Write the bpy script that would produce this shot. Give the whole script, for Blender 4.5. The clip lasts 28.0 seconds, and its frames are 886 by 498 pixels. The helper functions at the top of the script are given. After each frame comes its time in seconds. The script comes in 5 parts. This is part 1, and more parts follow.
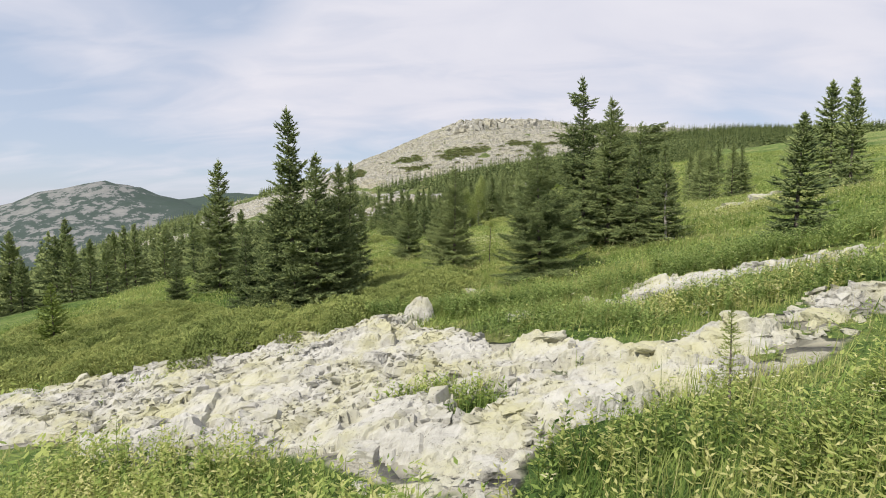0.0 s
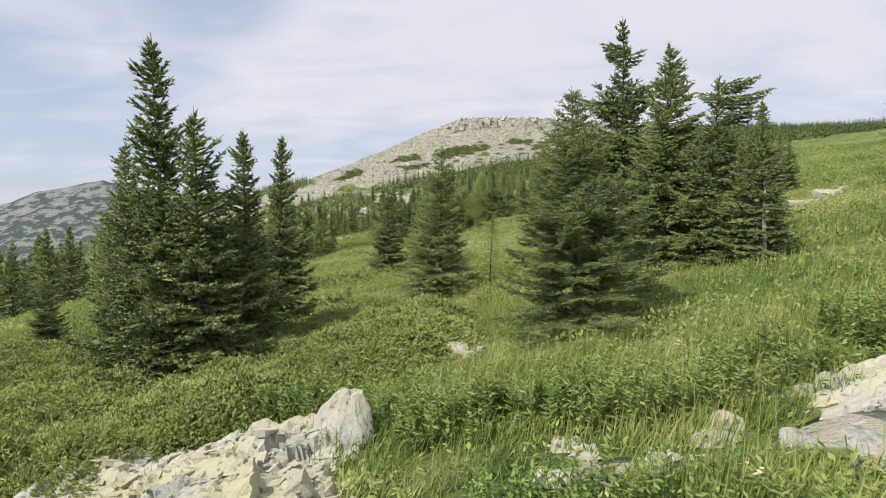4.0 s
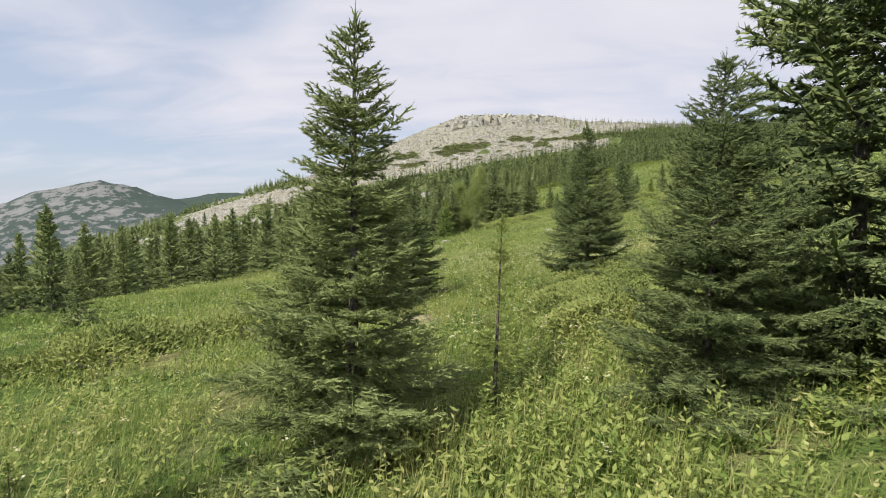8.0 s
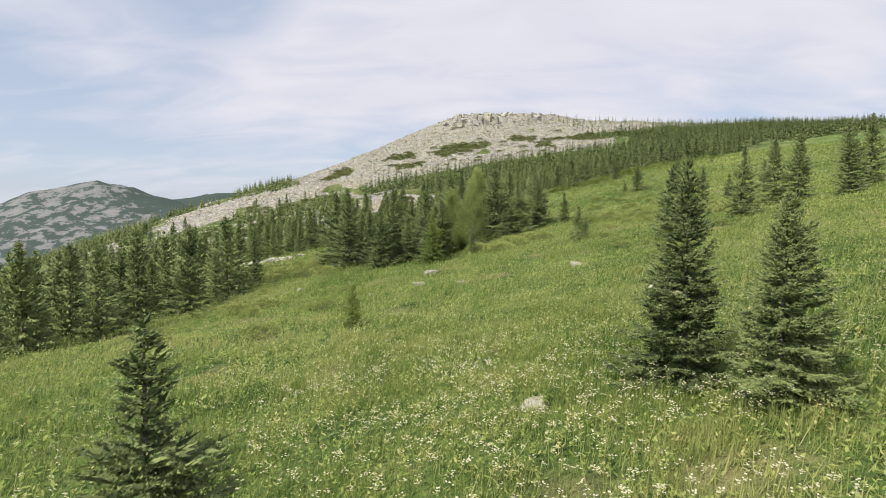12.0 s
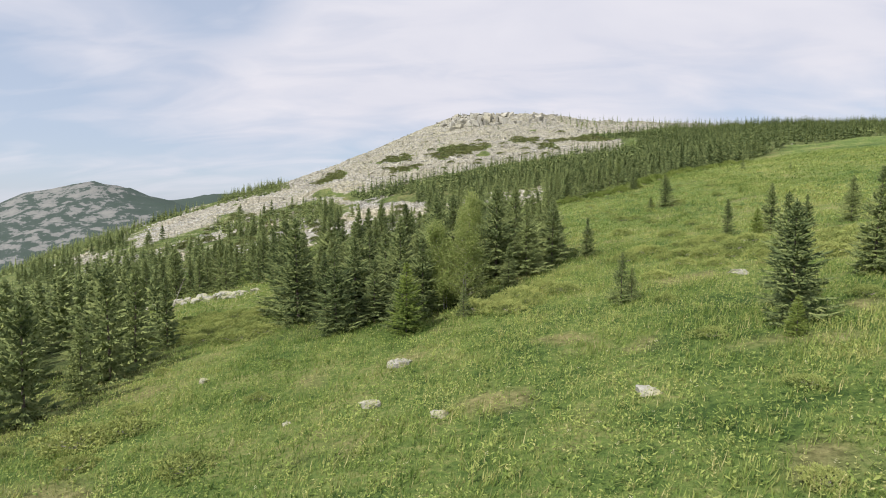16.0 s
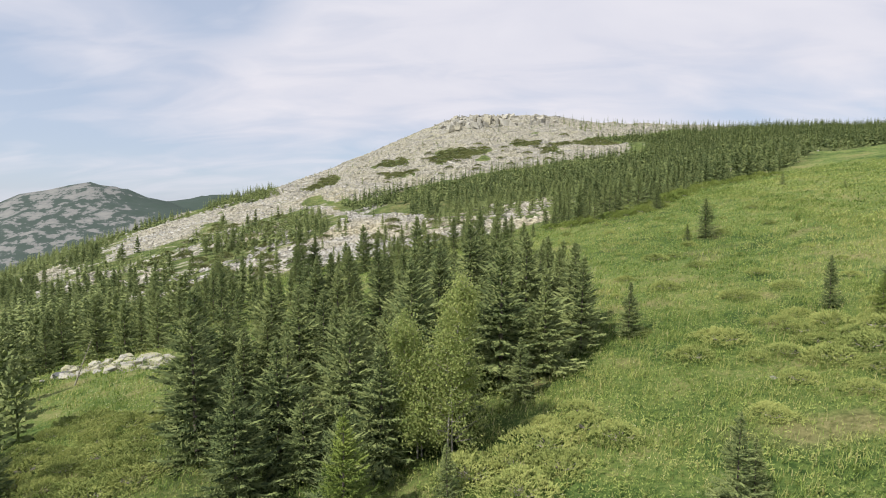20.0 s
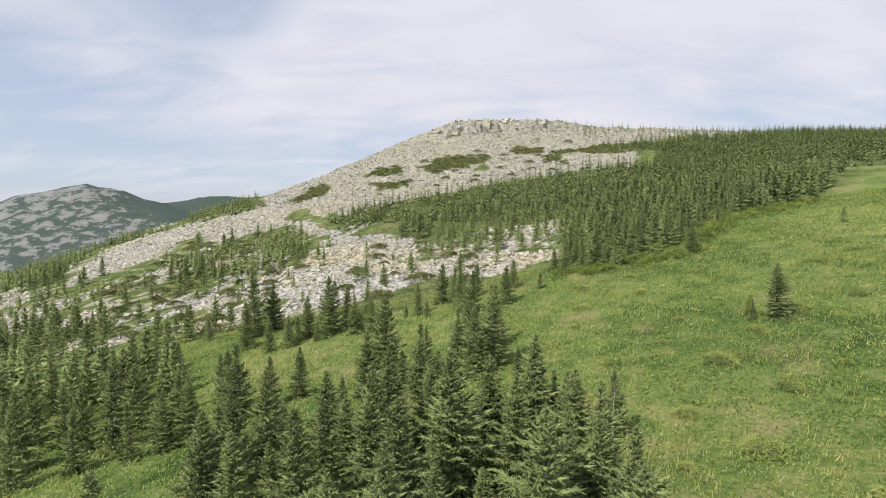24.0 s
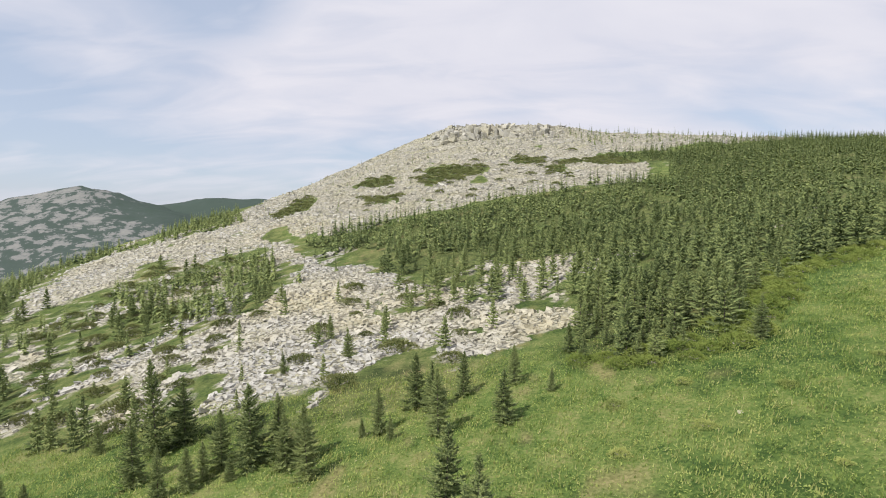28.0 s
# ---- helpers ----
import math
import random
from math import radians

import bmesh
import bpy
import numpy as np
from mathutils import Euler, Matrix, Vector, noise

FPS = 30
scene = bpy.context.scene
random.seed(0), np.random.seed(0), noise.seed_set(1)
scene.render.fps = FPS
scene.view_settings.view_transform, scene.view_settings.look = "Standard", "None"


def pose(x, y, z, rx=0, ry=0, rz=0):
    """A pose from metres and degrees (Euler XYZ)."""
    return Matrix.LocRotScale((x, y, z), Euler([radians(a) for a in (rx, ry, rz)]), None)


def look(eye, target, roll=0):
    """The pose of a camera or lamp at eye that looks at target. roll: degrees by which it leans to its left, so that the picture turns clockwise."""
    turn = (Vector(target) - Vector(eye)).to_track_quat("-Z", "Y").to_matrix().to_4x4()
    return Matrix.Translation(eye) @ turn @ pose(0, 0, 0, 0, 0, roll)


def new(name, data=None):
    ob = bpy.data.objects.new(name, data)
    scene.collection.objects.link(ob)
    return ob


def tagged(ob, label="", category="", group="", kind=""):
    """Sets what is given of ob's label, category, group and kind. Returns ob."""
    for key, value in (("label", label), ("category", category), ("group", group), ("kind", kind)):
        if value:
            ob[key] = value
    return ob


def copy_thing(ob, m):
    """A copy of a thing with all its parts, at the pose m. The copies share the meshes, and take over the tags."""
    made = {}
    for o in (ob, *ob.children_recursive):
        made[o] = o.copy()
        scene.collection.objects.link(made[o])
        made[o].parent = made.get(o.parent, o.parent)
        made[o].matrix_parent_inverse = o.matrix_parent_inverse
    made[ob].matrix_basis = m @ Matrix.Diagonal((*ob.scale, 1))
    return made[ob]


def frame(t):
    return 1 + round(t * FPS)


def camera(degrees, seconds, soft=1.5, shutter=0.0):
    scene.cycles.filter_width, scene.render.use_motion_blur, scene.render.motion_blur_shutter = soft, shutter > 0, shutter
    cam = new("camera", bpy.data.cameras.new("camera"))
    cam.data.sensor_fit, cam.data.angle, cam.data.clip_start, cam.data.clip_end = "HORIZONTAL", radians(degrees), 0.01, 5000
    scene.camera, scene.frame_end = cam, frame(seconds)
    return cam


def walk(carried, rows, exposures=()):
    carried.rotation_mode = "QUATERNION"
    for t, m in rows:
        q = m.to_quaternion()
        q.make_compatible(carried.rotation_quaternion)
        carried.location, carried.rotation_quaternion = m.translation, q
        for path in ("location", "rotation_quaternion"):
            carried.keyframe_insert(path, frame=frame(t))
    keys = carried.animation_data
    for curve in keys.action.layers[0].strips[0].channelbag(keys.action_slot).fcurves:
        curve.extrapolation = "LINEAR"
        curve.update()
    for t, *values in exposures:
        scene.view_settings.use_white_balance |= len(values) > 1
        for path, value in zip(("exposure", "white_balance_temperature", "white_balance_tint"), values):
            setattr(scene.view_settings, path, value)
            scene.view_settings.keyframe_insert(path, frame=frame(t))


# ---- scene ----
cam = camera(75.0, 28.0, soft=1.0, shutter=0.1)
PATH = [
    (0.0, pose(0.00, 0.00, 0.00, 85.8, 0, 0)),
    (0.5, pose(0.08, 1.01, 0.01, 85.8, 0, 0)),
    (1.0, pose(0.17, 1.99, 0.01, 85.8, 0, 0)),
    (1.5, pose(0.25, 3.03, 0.01, 85.8, 0, 0)),
    (2.0, pose(0.33, 4.04, 0.03, 85.8, 0, 0)),
    (2.5, pose(0.42, 5.13, 0.03, 85.8, 0, 0)),
    (3.0, pose(0.48, 6.20, 0.01, 85.8, 0, 0)),
    (3.5, pose(0.55, 7.34, -0.02, 85.8, 0, 0)),
    (4.0, pose(0.66, 8.56, -0.08, 85.8, 0, 0)),
    (4.5, pose(0.78, 9.87, -0.16, 85.8, 0, 0)),
    (5.0, pose(0.92, 11.28, -0.23, 85.8, 0, 0)),
    (5.5, pose(1.05, 12.80, -0.28, 85.8, 0, 0)),
    (6.0, pose(1.17, 14.43, -0.27, 85.8, 0, 0)),
    (6.5, pose(1.31, 16.21, -0.27, 85.8, 0, 0)),
    (7.0, pose(1.43, 18.03, -0.26, 85.8, 0, 0)),
    (7.5, pose(1.55, 19.97, -0.25, 85.8, 0, 0)),
    (8.0, pose(1.68, 21.93, -0.29, 85.8, 0, 0)),
    (8.5, pose(1.87, 23.96, -0.28, 85.8, 0, 0)),
    (9.0, pose(2.07, 26.01, -0.25, 85.8, 0, 0)),
    (9.5, pose(2.24, 28.04, -0.08, 85.8, 0, 0)),
    (10.0, pose(2.42, 30.00, 0.14, 85.8, 0, 0)),
    (10.5, pose(2.51, 32.01, 0.35, 85.8, 0, 0)),
    (11.0, pose(2.64, 33.97, 0.62, 85.8, 0, 0)),
    (11.5, pose(2.79, 35.93, 0.90, 85.8, 0, 0)),
    (12.0, pose(2.95, 37.90, 1.15, 85.8, 0, 0)),
    (12.5, pose(3.12, 39.90, 1.37, 85.8, 0, 0)),
    (13.0, pose(3.32, 41.95, 1.66, 85.8, 0, 0)),
    (13.5, pose(3.53, 44.03, 1.99, 85.8, 0, 0)),
    (14.0, pose(3.72, 46.14, 2.33, 85.8, 0, 0)),
    (14.5, pose(3.89, 48.23, 2.68, 85.8, 0, 0)),
    (15.0, pose(4.00, 50.31, 3.02, 85.8, 0, 0)),
    (15.5, pose(4.14, 52.41, 3.45, 85.8, 0, 0)),
    (16.0, pose(4.27, 54.47, 3.85, 85.8, 0, 0)),
    (16.5, pose(4.40, 56.50, 4.29, 85.8, 0, 0)),
    (17.0, pose(4.52, 58.43, 4.66, 85.8, 0, 0)),
    (17.5, pose(4.67, 60.39, 5.13, 85.8, 0, 0)),
    (18.0, pose(4.83, 62.30, 5.52, 85.8, 0, 0)),
    (18.5, pose(4.95, 64.26, 6.02, 85.8, 0, 0)),
    (19.0, pose(5.10, 66.19, 6.50, 85.8, 0, 0)),
    (19.5, pose(5.27, 68.24, 7.06, 85.8, 0, 0)),
    (20.0, pose(5.45, 70.34, 7.58, 85.8, 0, 0)),
    (20.5, pose(5.61, 72.51, 8.15, 85.8, 0, 0)),
    (21.0, pose(5.79, 74.71, 8.73, 85.8, 0, 0)),
    (21.5, pose(5.99, 76.94, 9.39, 85.8, 0, 0)),
    (22.0, pose(6.22, 79.18, 10.06, 85.8, 0, 0)),
    (22.5, pose(6.43, 81.49, 10.80, 85.8, 0, 0)),
    (23.0, pose(6.70, 83.85, 11.65, 85.8, 0, 0)),
    (23.5, pose(6.99, 86.26, 12.57, 85.8, 0, 0)),
    (24.0, pose(7.30, 88.73, 13.50, 85.8, 0, 0)),
    (24.5, pose(7.61, 91.27, 14.41, 85.8, 0, 0)),
    (25.0, pose(7.88, 93.88, 15.23, 85.8, 0, 0)),
    (25.5, pose(8.16, 96.58, 16.06, 85.8, 0, 0)),
    (26.0, pose(8.45, 99.33, 16.86, 85.8, 0, 0)),
    (26.5, pose(8.74, 102.19, 17.69, 85.8, 0, 0)),
    (27.0, pose(9.09, 105.15, 18.50, 85.8, 0, 0)),
    (27.5, pose(9.48, 108.29, 19.36, 85.8, 0, 0)),
    (28.0, pose(9.93, 111.47, 20.19, 85.8, 0, 0)),
]
walk(cam, PATH)


# ---- light ----
world = bpy.data.worlds.new("sky")
scene.world = world
world.use_nodes = True
SUN_ELEV, SUN_AZ = 49.0, -132.0      # azimuth from +y, to the right


def link(nt, a, b):
    nt.links.new(a, b)


def node(nt, kind, **values):
    n = nt.nodes.new(kind)
    for k, v in values.items():
        n.inputs[k.replace("_", " ")].default_value = v
    return n


def ramp(nt, fac, stops):
    n = nt.nodes.new("ShaderNodeValToRGB")
    el = n.color_ramp.elements
    while len(el) < len(stops):
        el.new(0.5)
    for e, (p, c) in zip(el, stops):
        e.position, e.color = p, (*c, 1) if len(c) == 3 else c
    link(nt, fac, n.inputs[0])
    return n.outputs[0]


def mix(nt, fac, a, b, kind="MIX"):
    n = nt.nodes.new("ShaderNodeMix")
    n.data_type, n.blend_type = "RGBA", kind
    for value, socket in ((fac, n.inputs[0]), (a, n.inputs[6]), (b, n.inputs[7])):
        if isinstance(value, (int, float)):
            socket.default_value = value
        elif isinstance(value, tuple):
            socket.default_value = (*value, 1)
        else:
            link(nt, value, socket)
    return n.outputs[2]


def calc(nt, op, a, b=0.0, c=0.0, clamp=False):
    n = nt.nodes.new("ShaderNodeMath")
    n.operation, n.use_clamp = op, clamp
    for value, socket in zip((a, b, c), n.inputs):
        if isinstance(value, (int, float)):
            socket.default_value = value
        else:
            link(nt, value, socket)
    return n.outputs[0]


def noise_tex(nt, vec, scale, detail=4.0, rough=0.55, distortion=0.0):
    n = node(nt, "ShaderNodeTexNoise", Scale=scale, Detail=detail, Roughness=rough, Distortion=distortion)
    link(nt, vec, n.inputs["Vector"])
    return n.outputs["Fac"]


def make_sky():
    nt = world.node_tree
    nt.nodes.clear()
    sky = nt.nodes.new("ShaderNodeTexSky")
    sky.sky_type, sky.sun_disc = "NISHITA", False
    sky.sun_elevation, sky.sun_rotation = radians(SUN_ELEV), radians(SUN_AZ)
    sky.altitude, sky.air_density, sky.dust_density = 1000, 1.0, 1.2
    co = nt.nodes.new("ShaderNodeTexCoord").outputs["Generated"]
    sep = nt.nodes.new("ShaderNodeSeparateXYZ")
    link(nt, co, sep.inputs[0])
    # a thin, streaky layer of cloud, seen in perspective
    high = calc(nt, "ADD", calc(nt, "MAXIMUM", sep.outputs[2], 0.0), 0.28)
    flat = nt.nodes.new("ShaderNodeCombineXYZ")
    link(nt, calc(nt, "DIVIDE", sep.outputs[0], high), flat.inputs[0])
    link(nt, calc(nt, "DIVIDE", sep.outputs[1], high), flat.inputs[1])
    mp = nt.nodes.new("ShaderNodeMapping")
    mp.inputs["Location"].default_value = (3.1, 1.7, 0.0)
    mp.inputs["Rotation"].default_value = (0, 0, radians(28))
    mp.inputs["Scale"].default_value = (0.62, 1.35, 1)
    link(nt, flat.outputs[0], mp.inputs[0])
    n1 = noise_tex(nt, mp.outputs[0], 0.8, 5.0, 0.45, 0.5)
    n2 = noise_tex(nt, mp.outputs[0], 3.6, 5.0, 0.5, 0.5)
    cover = calc(nt, "ADD", calc(nt, "MULTIPLY", n1, 0.62), calc(nt, "MULTIPLY", n2, 0.38))
    # more cloud towards +x, a ragged gap of blue to the upper left
    cover = calc(nt, "ADD", cover, calc(nt, "MULTIPLY", sep.outputs[0], 0.15))
    aim = nt.nodes.new("ShaderNodeVectorMath")
    aim.operation = "DOT_PRODUCT"
    aim.inputs[1].default_value = (-0.365, 0.850, 0.380)
    link(nt, co, aim.inputs[0])
    gap = ramp(nt, calc(nt, "ADD", aim.outputs["Value"], calc(nt, "MULTIPLY", calc(nt, "SUBTRACT", n2, 0.5), 0.05)), [(0.988, (0, 0, 0)), (1.0, (1, 1, 1))])
    cover = calc(nt, "SUBTRACT", cover, calc(nt, "MULTIPLY", gap, 0.17))
    amount = ramp(nt, cover, [(0.36, (0, 0, 0)), (0.47, (0.55, 0.55, 0.55)), (0.60, (1, 1, 1))])
    amount = calc(nt, "ADD", calc(nt, "MULTIPLY", amount, 0.80), 0.18)
    haze = mix(nt, 0.6, sky.outputs[0], (5.4, 6.4, 8.2))
    tint = ramp(nt, n2, [(0.3, (6.9, 6.95, 7.9)), (0.7, (7.8, 7.7, 8.4))])
    col = mix(nt, amount, haze, tint)
    bg = nt.nodes.new("ShaderNodeBackground")
    bg.inputs["Strength"].default_value = 0.104
    link(nt, col, bg.inputs[0])
    out = nt.nodes.new("ShaderNodeOutputWorld")
    link(nt, bg.outputs[0], out.inputs[0])


make_sky()
sun = new("sun", bpy.data.lights.new("sun", "SUN"))
sun.data.energy, sun.data.angle, sun.data.color = 5.0, radians(0.6), (1.0, 0.94, 0.82)
az, el = radians(SUN_AZ), radians(SUN_ELEV)
SUN_WAY = Vector((math.sin(az) * math.cos(el), math.cos(az) * math.cos(el), math.sin(el)))
sun.matrix_world = look(SUN_WAY * 200, (0, 0, 0))


# ---- materials ----
def material(name, rough=0.8, spec=0.3):
    m = bpy.data.materials.new(name)
    m.use_nodes = True
    nt = m.node_tree
    b = nt.nodes["Principled BSDF"]
    b.inputs["Roughness"].default_value = rough
    b.inputs["Specular IOR Level"].default_value = spec
    return m, nt, b


def world_pos(nt):
    return nt.nodes.new("ShaderNodeNewGeometry").outputs["Position"]


def bump(nt, b, height, strength, distance):
    n = node(nt, "ShaderNodeBump", Strength=strength, Distance=distance)
    link(nt, height, n.inputs["Height"])
    link(nt, n.outputs[0], b.inputs["Normal"])


def attr(nt, name):
    n = nt.nodes.new("ShaderNodeAttribute")
    n.attribute_name = name
    return n.outputs["Fac"]


def foliage(name, dark, mid, light, rough=0.75, through_light=0.12, spread=0.35, patchy=1.5):
    """Leaves, needles or grass: every island differs, and so does every plant."""
    m, nt, b = material(name, max(rough, 0.75), 0.12)
    geo = nt.nodes.new("ShaderNodeNewGeometry")
    ob = nt.nodes.new("ShaderNodeObjectInfo")
    patch = noise_tex(nt, geo.outputs["Position"], 0.35, 3.0)
    drift = noise_tex(nt, geo.outputs["Position"], 0.06, 3.0)
    clump = noise_tex(nt, geo.outputs["Position"], 1.4, 2.0)
    patch = calc(nt, "ADD", calc(nt, "MULTIPLY", patch, 0.4), calc(nt, "MULTIPLY", drift, 0.35))
    patch = calc(nt, "ADD", patch, calc(nt, "MULTIPLY", clump, 0.25))
    f = calc(nt, "ADD", calc(nt, "MULTIPLY", calc(nt, "SUBTRACT", geo.outputs["Random Per Island"], 0.5), spread), calc(nt, "MULTIPLY", calc(nt, "SUBTRACT", patch, 0.5 - 0.585 / patchy), patchy))
    f = calc(nt, "ADD", f, calc(nt, "MULTIPLY", ob.outputs["Random"], 0.2))
    col = ramp(nt, f, [(0.30, dark), (0.58, mid), (0.95, light)])
    link(nt, col, b.inputs["Base Color"])
    if through_light:
        t = nt.nodes.new("ShaderNodeBsdfTranslucent")
        link(nt, col, t.inputs[0])
        s = node(nt, "ShaderNodeMixShader", Fac=through_light)
        link(nt, b.outputs[0], s.inputs[1])
        link(nt, t.outputs[0], s.inputs[2])
        link(nt, s.outputs[0], nt.nodes["Material Output"].inputs["Surface"])
    return m


def stone_material(name, pale, mid, dark, lichen, lichen_amount=0.5, scale=1.0, crust=1.9):
    m, nt, b = material(name, 0.88, 0.2)
    p = world_pos(nt)
    ob = nt.nodes.new("ShaderNodeObjectInfo")
    island = nt.nodes.new("ShaderNodeNewGeometry").outputs["Random Per Island"]
    n1 = noise_tex(nt, p, 1.1 * scale, 5.0, 0.6)
    n2 = noise_tex(nt, p, 9.0 * scale, 6.0, 0.65)
    n3 = noise_tex(nt, p, 42.0 * scale, 3.0, 0.6)
    tone = calc(nt, "ADD", calc(nt, "MULTIPLY", n1, 0.55), calc(nt, "MULTIPLY", n2, 0.45))
    tone = calc(nt, "ADD", tone, calc(nt, "MULTIPLY", calc(nt, "SUBTRACT", calc(nt, "ADD", island, ob.outputs["Random"]), 1.0), 0.07))
    col = ramp(nt, tone, [(0.33, dark), (0.45, mid), (0.60, pale)])
    lich = ramp(nt, noise_tex(nt, p, crust * scale, 5.0, 0.62), [(0.43, (0, 0, 0)), (0.62, (1, 1, 1))])
    col = mix(nt, calc(nt, "MULTIPLY", lich, lichen_amount), col, lichen)
    # black crusts of lichen in small spots
    spots = ramp(nt, n2, [(0.33, (1, 1, 1)), (0.40, (0, 0, 0))])
    col = mix(nt, calc(nt, "MULTIPLY", spots, 0.75), col, (0.06, 0.06, 0.055))
    link(nt, col, b.inputs["Base Color"])
    h = calc(nt, "ADD", calc(nt, "MULTIPLY", n2, 0.7), calc(nt, "MULTIPLY", n3, 0.3))
    bump(nt, b, h, 0.7, 0.09 / scale)
    return m


def ground_material():
    """Meadow turf, rubble where 'rock' says so, needle litter where 'wood' says so."""
    m, nt, b = material("mountain_meadow", 0.95, 0.1)
    p = world_pos(nt)
    big = noise_tex(nt, p, 0.045, 4.0, 0.55)
    midn = noise_tex(nt, p, 0.32, 5.0, 0.6)
    fine = noise_tex(nt, p, 3.2, 5.0, 0.65)
    blades = noise_tex(nt, p, 22.0, 3.0, 0.6)
    t = calc(nt, "ADD", calc(nt, "MULTIPLY", big, 0.32), calc(nt, "MULTIPLY", midn, 0.34))
    t = calc(nt, "ADD", t, calc(nt, "MULTIPLY", fine, 0.34))
    turf = ramp(nt, t, [(0.42, (0.050, 0.092, 0.026)), (0.475, (0.112, 0.172, 0.048)), (0.525, (0.168, 0.220, 0.068)), (0.585, (0.265, 0.265, 0.115))])
    turf = mix(nt, 0.5, turf, ramp(nt, blades, [(0.3, (0.35, 0.38, 0.3)), (0.7, (1.3, 1.3, 1.2))]), "MULTIPLY")
    litter = ramp(nt, calc(nt, "ADD", calc(nt, "MULTIPLY", midn, 0.6), calc(nt, "MULTIPLY", fine, 0.4)), [(0.40, (0.036, 0.050, 0.020)), (0.5, (0.080, 0.098, 0.036)), (0.6, (0.15, 0.165, 0.065))])
    turf = mix(nt, attr(nt, "wood"), turf, litter)
    soil = ramp(nt, fine, [(0.35, (0.16, 0.13, 0.06)), (0.65, (0.36, 0.30, 0.16))])
    turf = mix(nt, attr(nt, "bare"), turf, soil)
    vor = node(nt, "ShaderNodeTexVoronoi", Scale=0.55)
    vor.feature = "DISTANCE_TO_EDGE"
    link(nt, p, vor.inputs["Vector"])
    cracks = ramp(nt, vor.outputs["Distance"], [(0.0, (0, 0, 0)), (0.10, (1, 1, 1))])
    rub = ramp(nt, calc(nt, "ADD", calc(nt, "MULTIPLY", midn, 0.5), calc(nt, "MULTIPLY", fine, 0.5)),
               [(0.34, (0.19, 0.18, 0.145)), (0.46, (0.345, 0.33, 0.275)), (0.62, (0.46, 0.44, 0.37))])
    rub = mix(nt, calc(nt, "MULTIPLY", ramp(nt, noise_tex(nt, p, 0.11, 4.0), [(0.45, (0, 0, 0)), (0.62, (1, 1, 1))]), 0.45), rub, (0.33, 0.32, 0.19))
    rub = mix(nt, calc(nt, "SUBTRACT", 0.55, calc(nt, "MULTIPLY", cracks, 0.55)), rub, (0.10, 0.10, 0.09))
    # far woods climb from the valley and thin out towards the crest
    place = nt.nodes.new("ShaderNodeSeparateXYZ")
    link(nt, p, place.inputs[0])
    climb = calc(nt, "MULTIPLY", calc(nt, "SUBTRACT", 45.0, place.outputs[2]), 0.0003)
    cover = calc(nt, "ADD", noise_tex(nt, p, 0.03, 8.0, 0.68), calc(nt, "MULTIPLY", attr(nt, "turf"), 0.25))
    # distance haze is put into these tones: greyed rock, bluish woods
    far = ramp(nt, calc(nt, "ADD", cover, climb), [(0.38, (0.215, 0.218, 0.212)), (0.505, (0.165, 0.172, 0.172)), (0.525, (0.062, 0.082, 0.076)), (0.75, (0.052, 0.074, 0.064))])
    rock = calc(nt, "ADD", attr(nt, "rock"), calc(nt, "MULTIPLY", calc(nt, "SUBTRACT", midn, 0.5), 0.9))
    rock = ramp(nt, rock, [(0.42, (0, 0, 0)), (0.55, (1, 1, 1))])
    col = mix(nt, rock, turf, rub)
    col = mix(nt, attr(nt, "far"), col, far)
    link(nt, col, b.inputs["Base Color"])
    h = calc(nt, "ADD", calc(nt, "MULTIPLY", fine, 0.5), calc(nt, "MULTIPLY", blades, 0.25))
    h = calc(nt, "ADD", h, calc(nt, "MULTIPLY", calc(nt, "MULTIPLY", cracks, rock), 1.2))
    bump(nt, b, h, 0.9, 0.35)
    return m


GROUND = ground_material()
SPRUCE = foliage("spruce_needles", (0.056, 0.082, 0.036), (0.166, 0.214, 0.086), (0.285, 0.33, 0.132), 0.8, 0.18, 0.6)
FRESH = foliage("young_spruce_needles", (0.10, 0.15, 0.04), (0.20, 0.265, 0.062), (0.31, 0.36, 0.10), 0.6, 0.28)
JUNIPER = foliage("juniper_needles", (0.125, 0.17, 0.050), (0.285, 0.345, 0.108), (0.42, 0.45, 0.155), 0.65, 0.22, 0.5, 1.9)
GRASS = foliage("meadow_grass", (0.095, 0.165, 0.040), (0.240, 0.322, 0.086), (0.46, 0.46, 0.18), 0.7, 0.42, 0.35, 2.3)
HERB = foliage("herb_leaves", (0.070, 0.125, 0.032), (0.225, 0.310, 0.080), (0.40, 0.45, 0.145), 0.65, 0.40, 0.6, 2.3)
WILLOWHERB = foliage("willowherb_leaves", (0.085, 0.145, 0.040), (0.205, 0.290, 0.085), (0.34, 0.41, 0.14), 0.65, 0.35, 0.7)
SCRUB_LEAF = foliage("scrub_leaves", (0.075, 0.10, 0.038), (0.175, 0.205, 0.078), (0.28, 0.295, 0.12), 0.7, 0.35, 0.6)
BIRCH_LEAF = foliage("birch_leaves", (0.15, 0.21, 0.065), (0.27, 0.34, 0.110), (0.39, 0.43, 0.16), 0.6, 0.4, 0.6, 0.8)
PALE_HERB = foliage("pale_herb_leaves", (0.17, 0.22, 0.055), (0.33, 0.37, 0.11), (0.56, 0.54, 0.24), 0.7, 0.35, 0.5)
STRAW = foliage("dry_stalks", (0.24, 0.23, 0.08), (0.42, 0.39, 0.17), (0.60, 0.55, 0.30), 0.8, 0.25, 0.5)
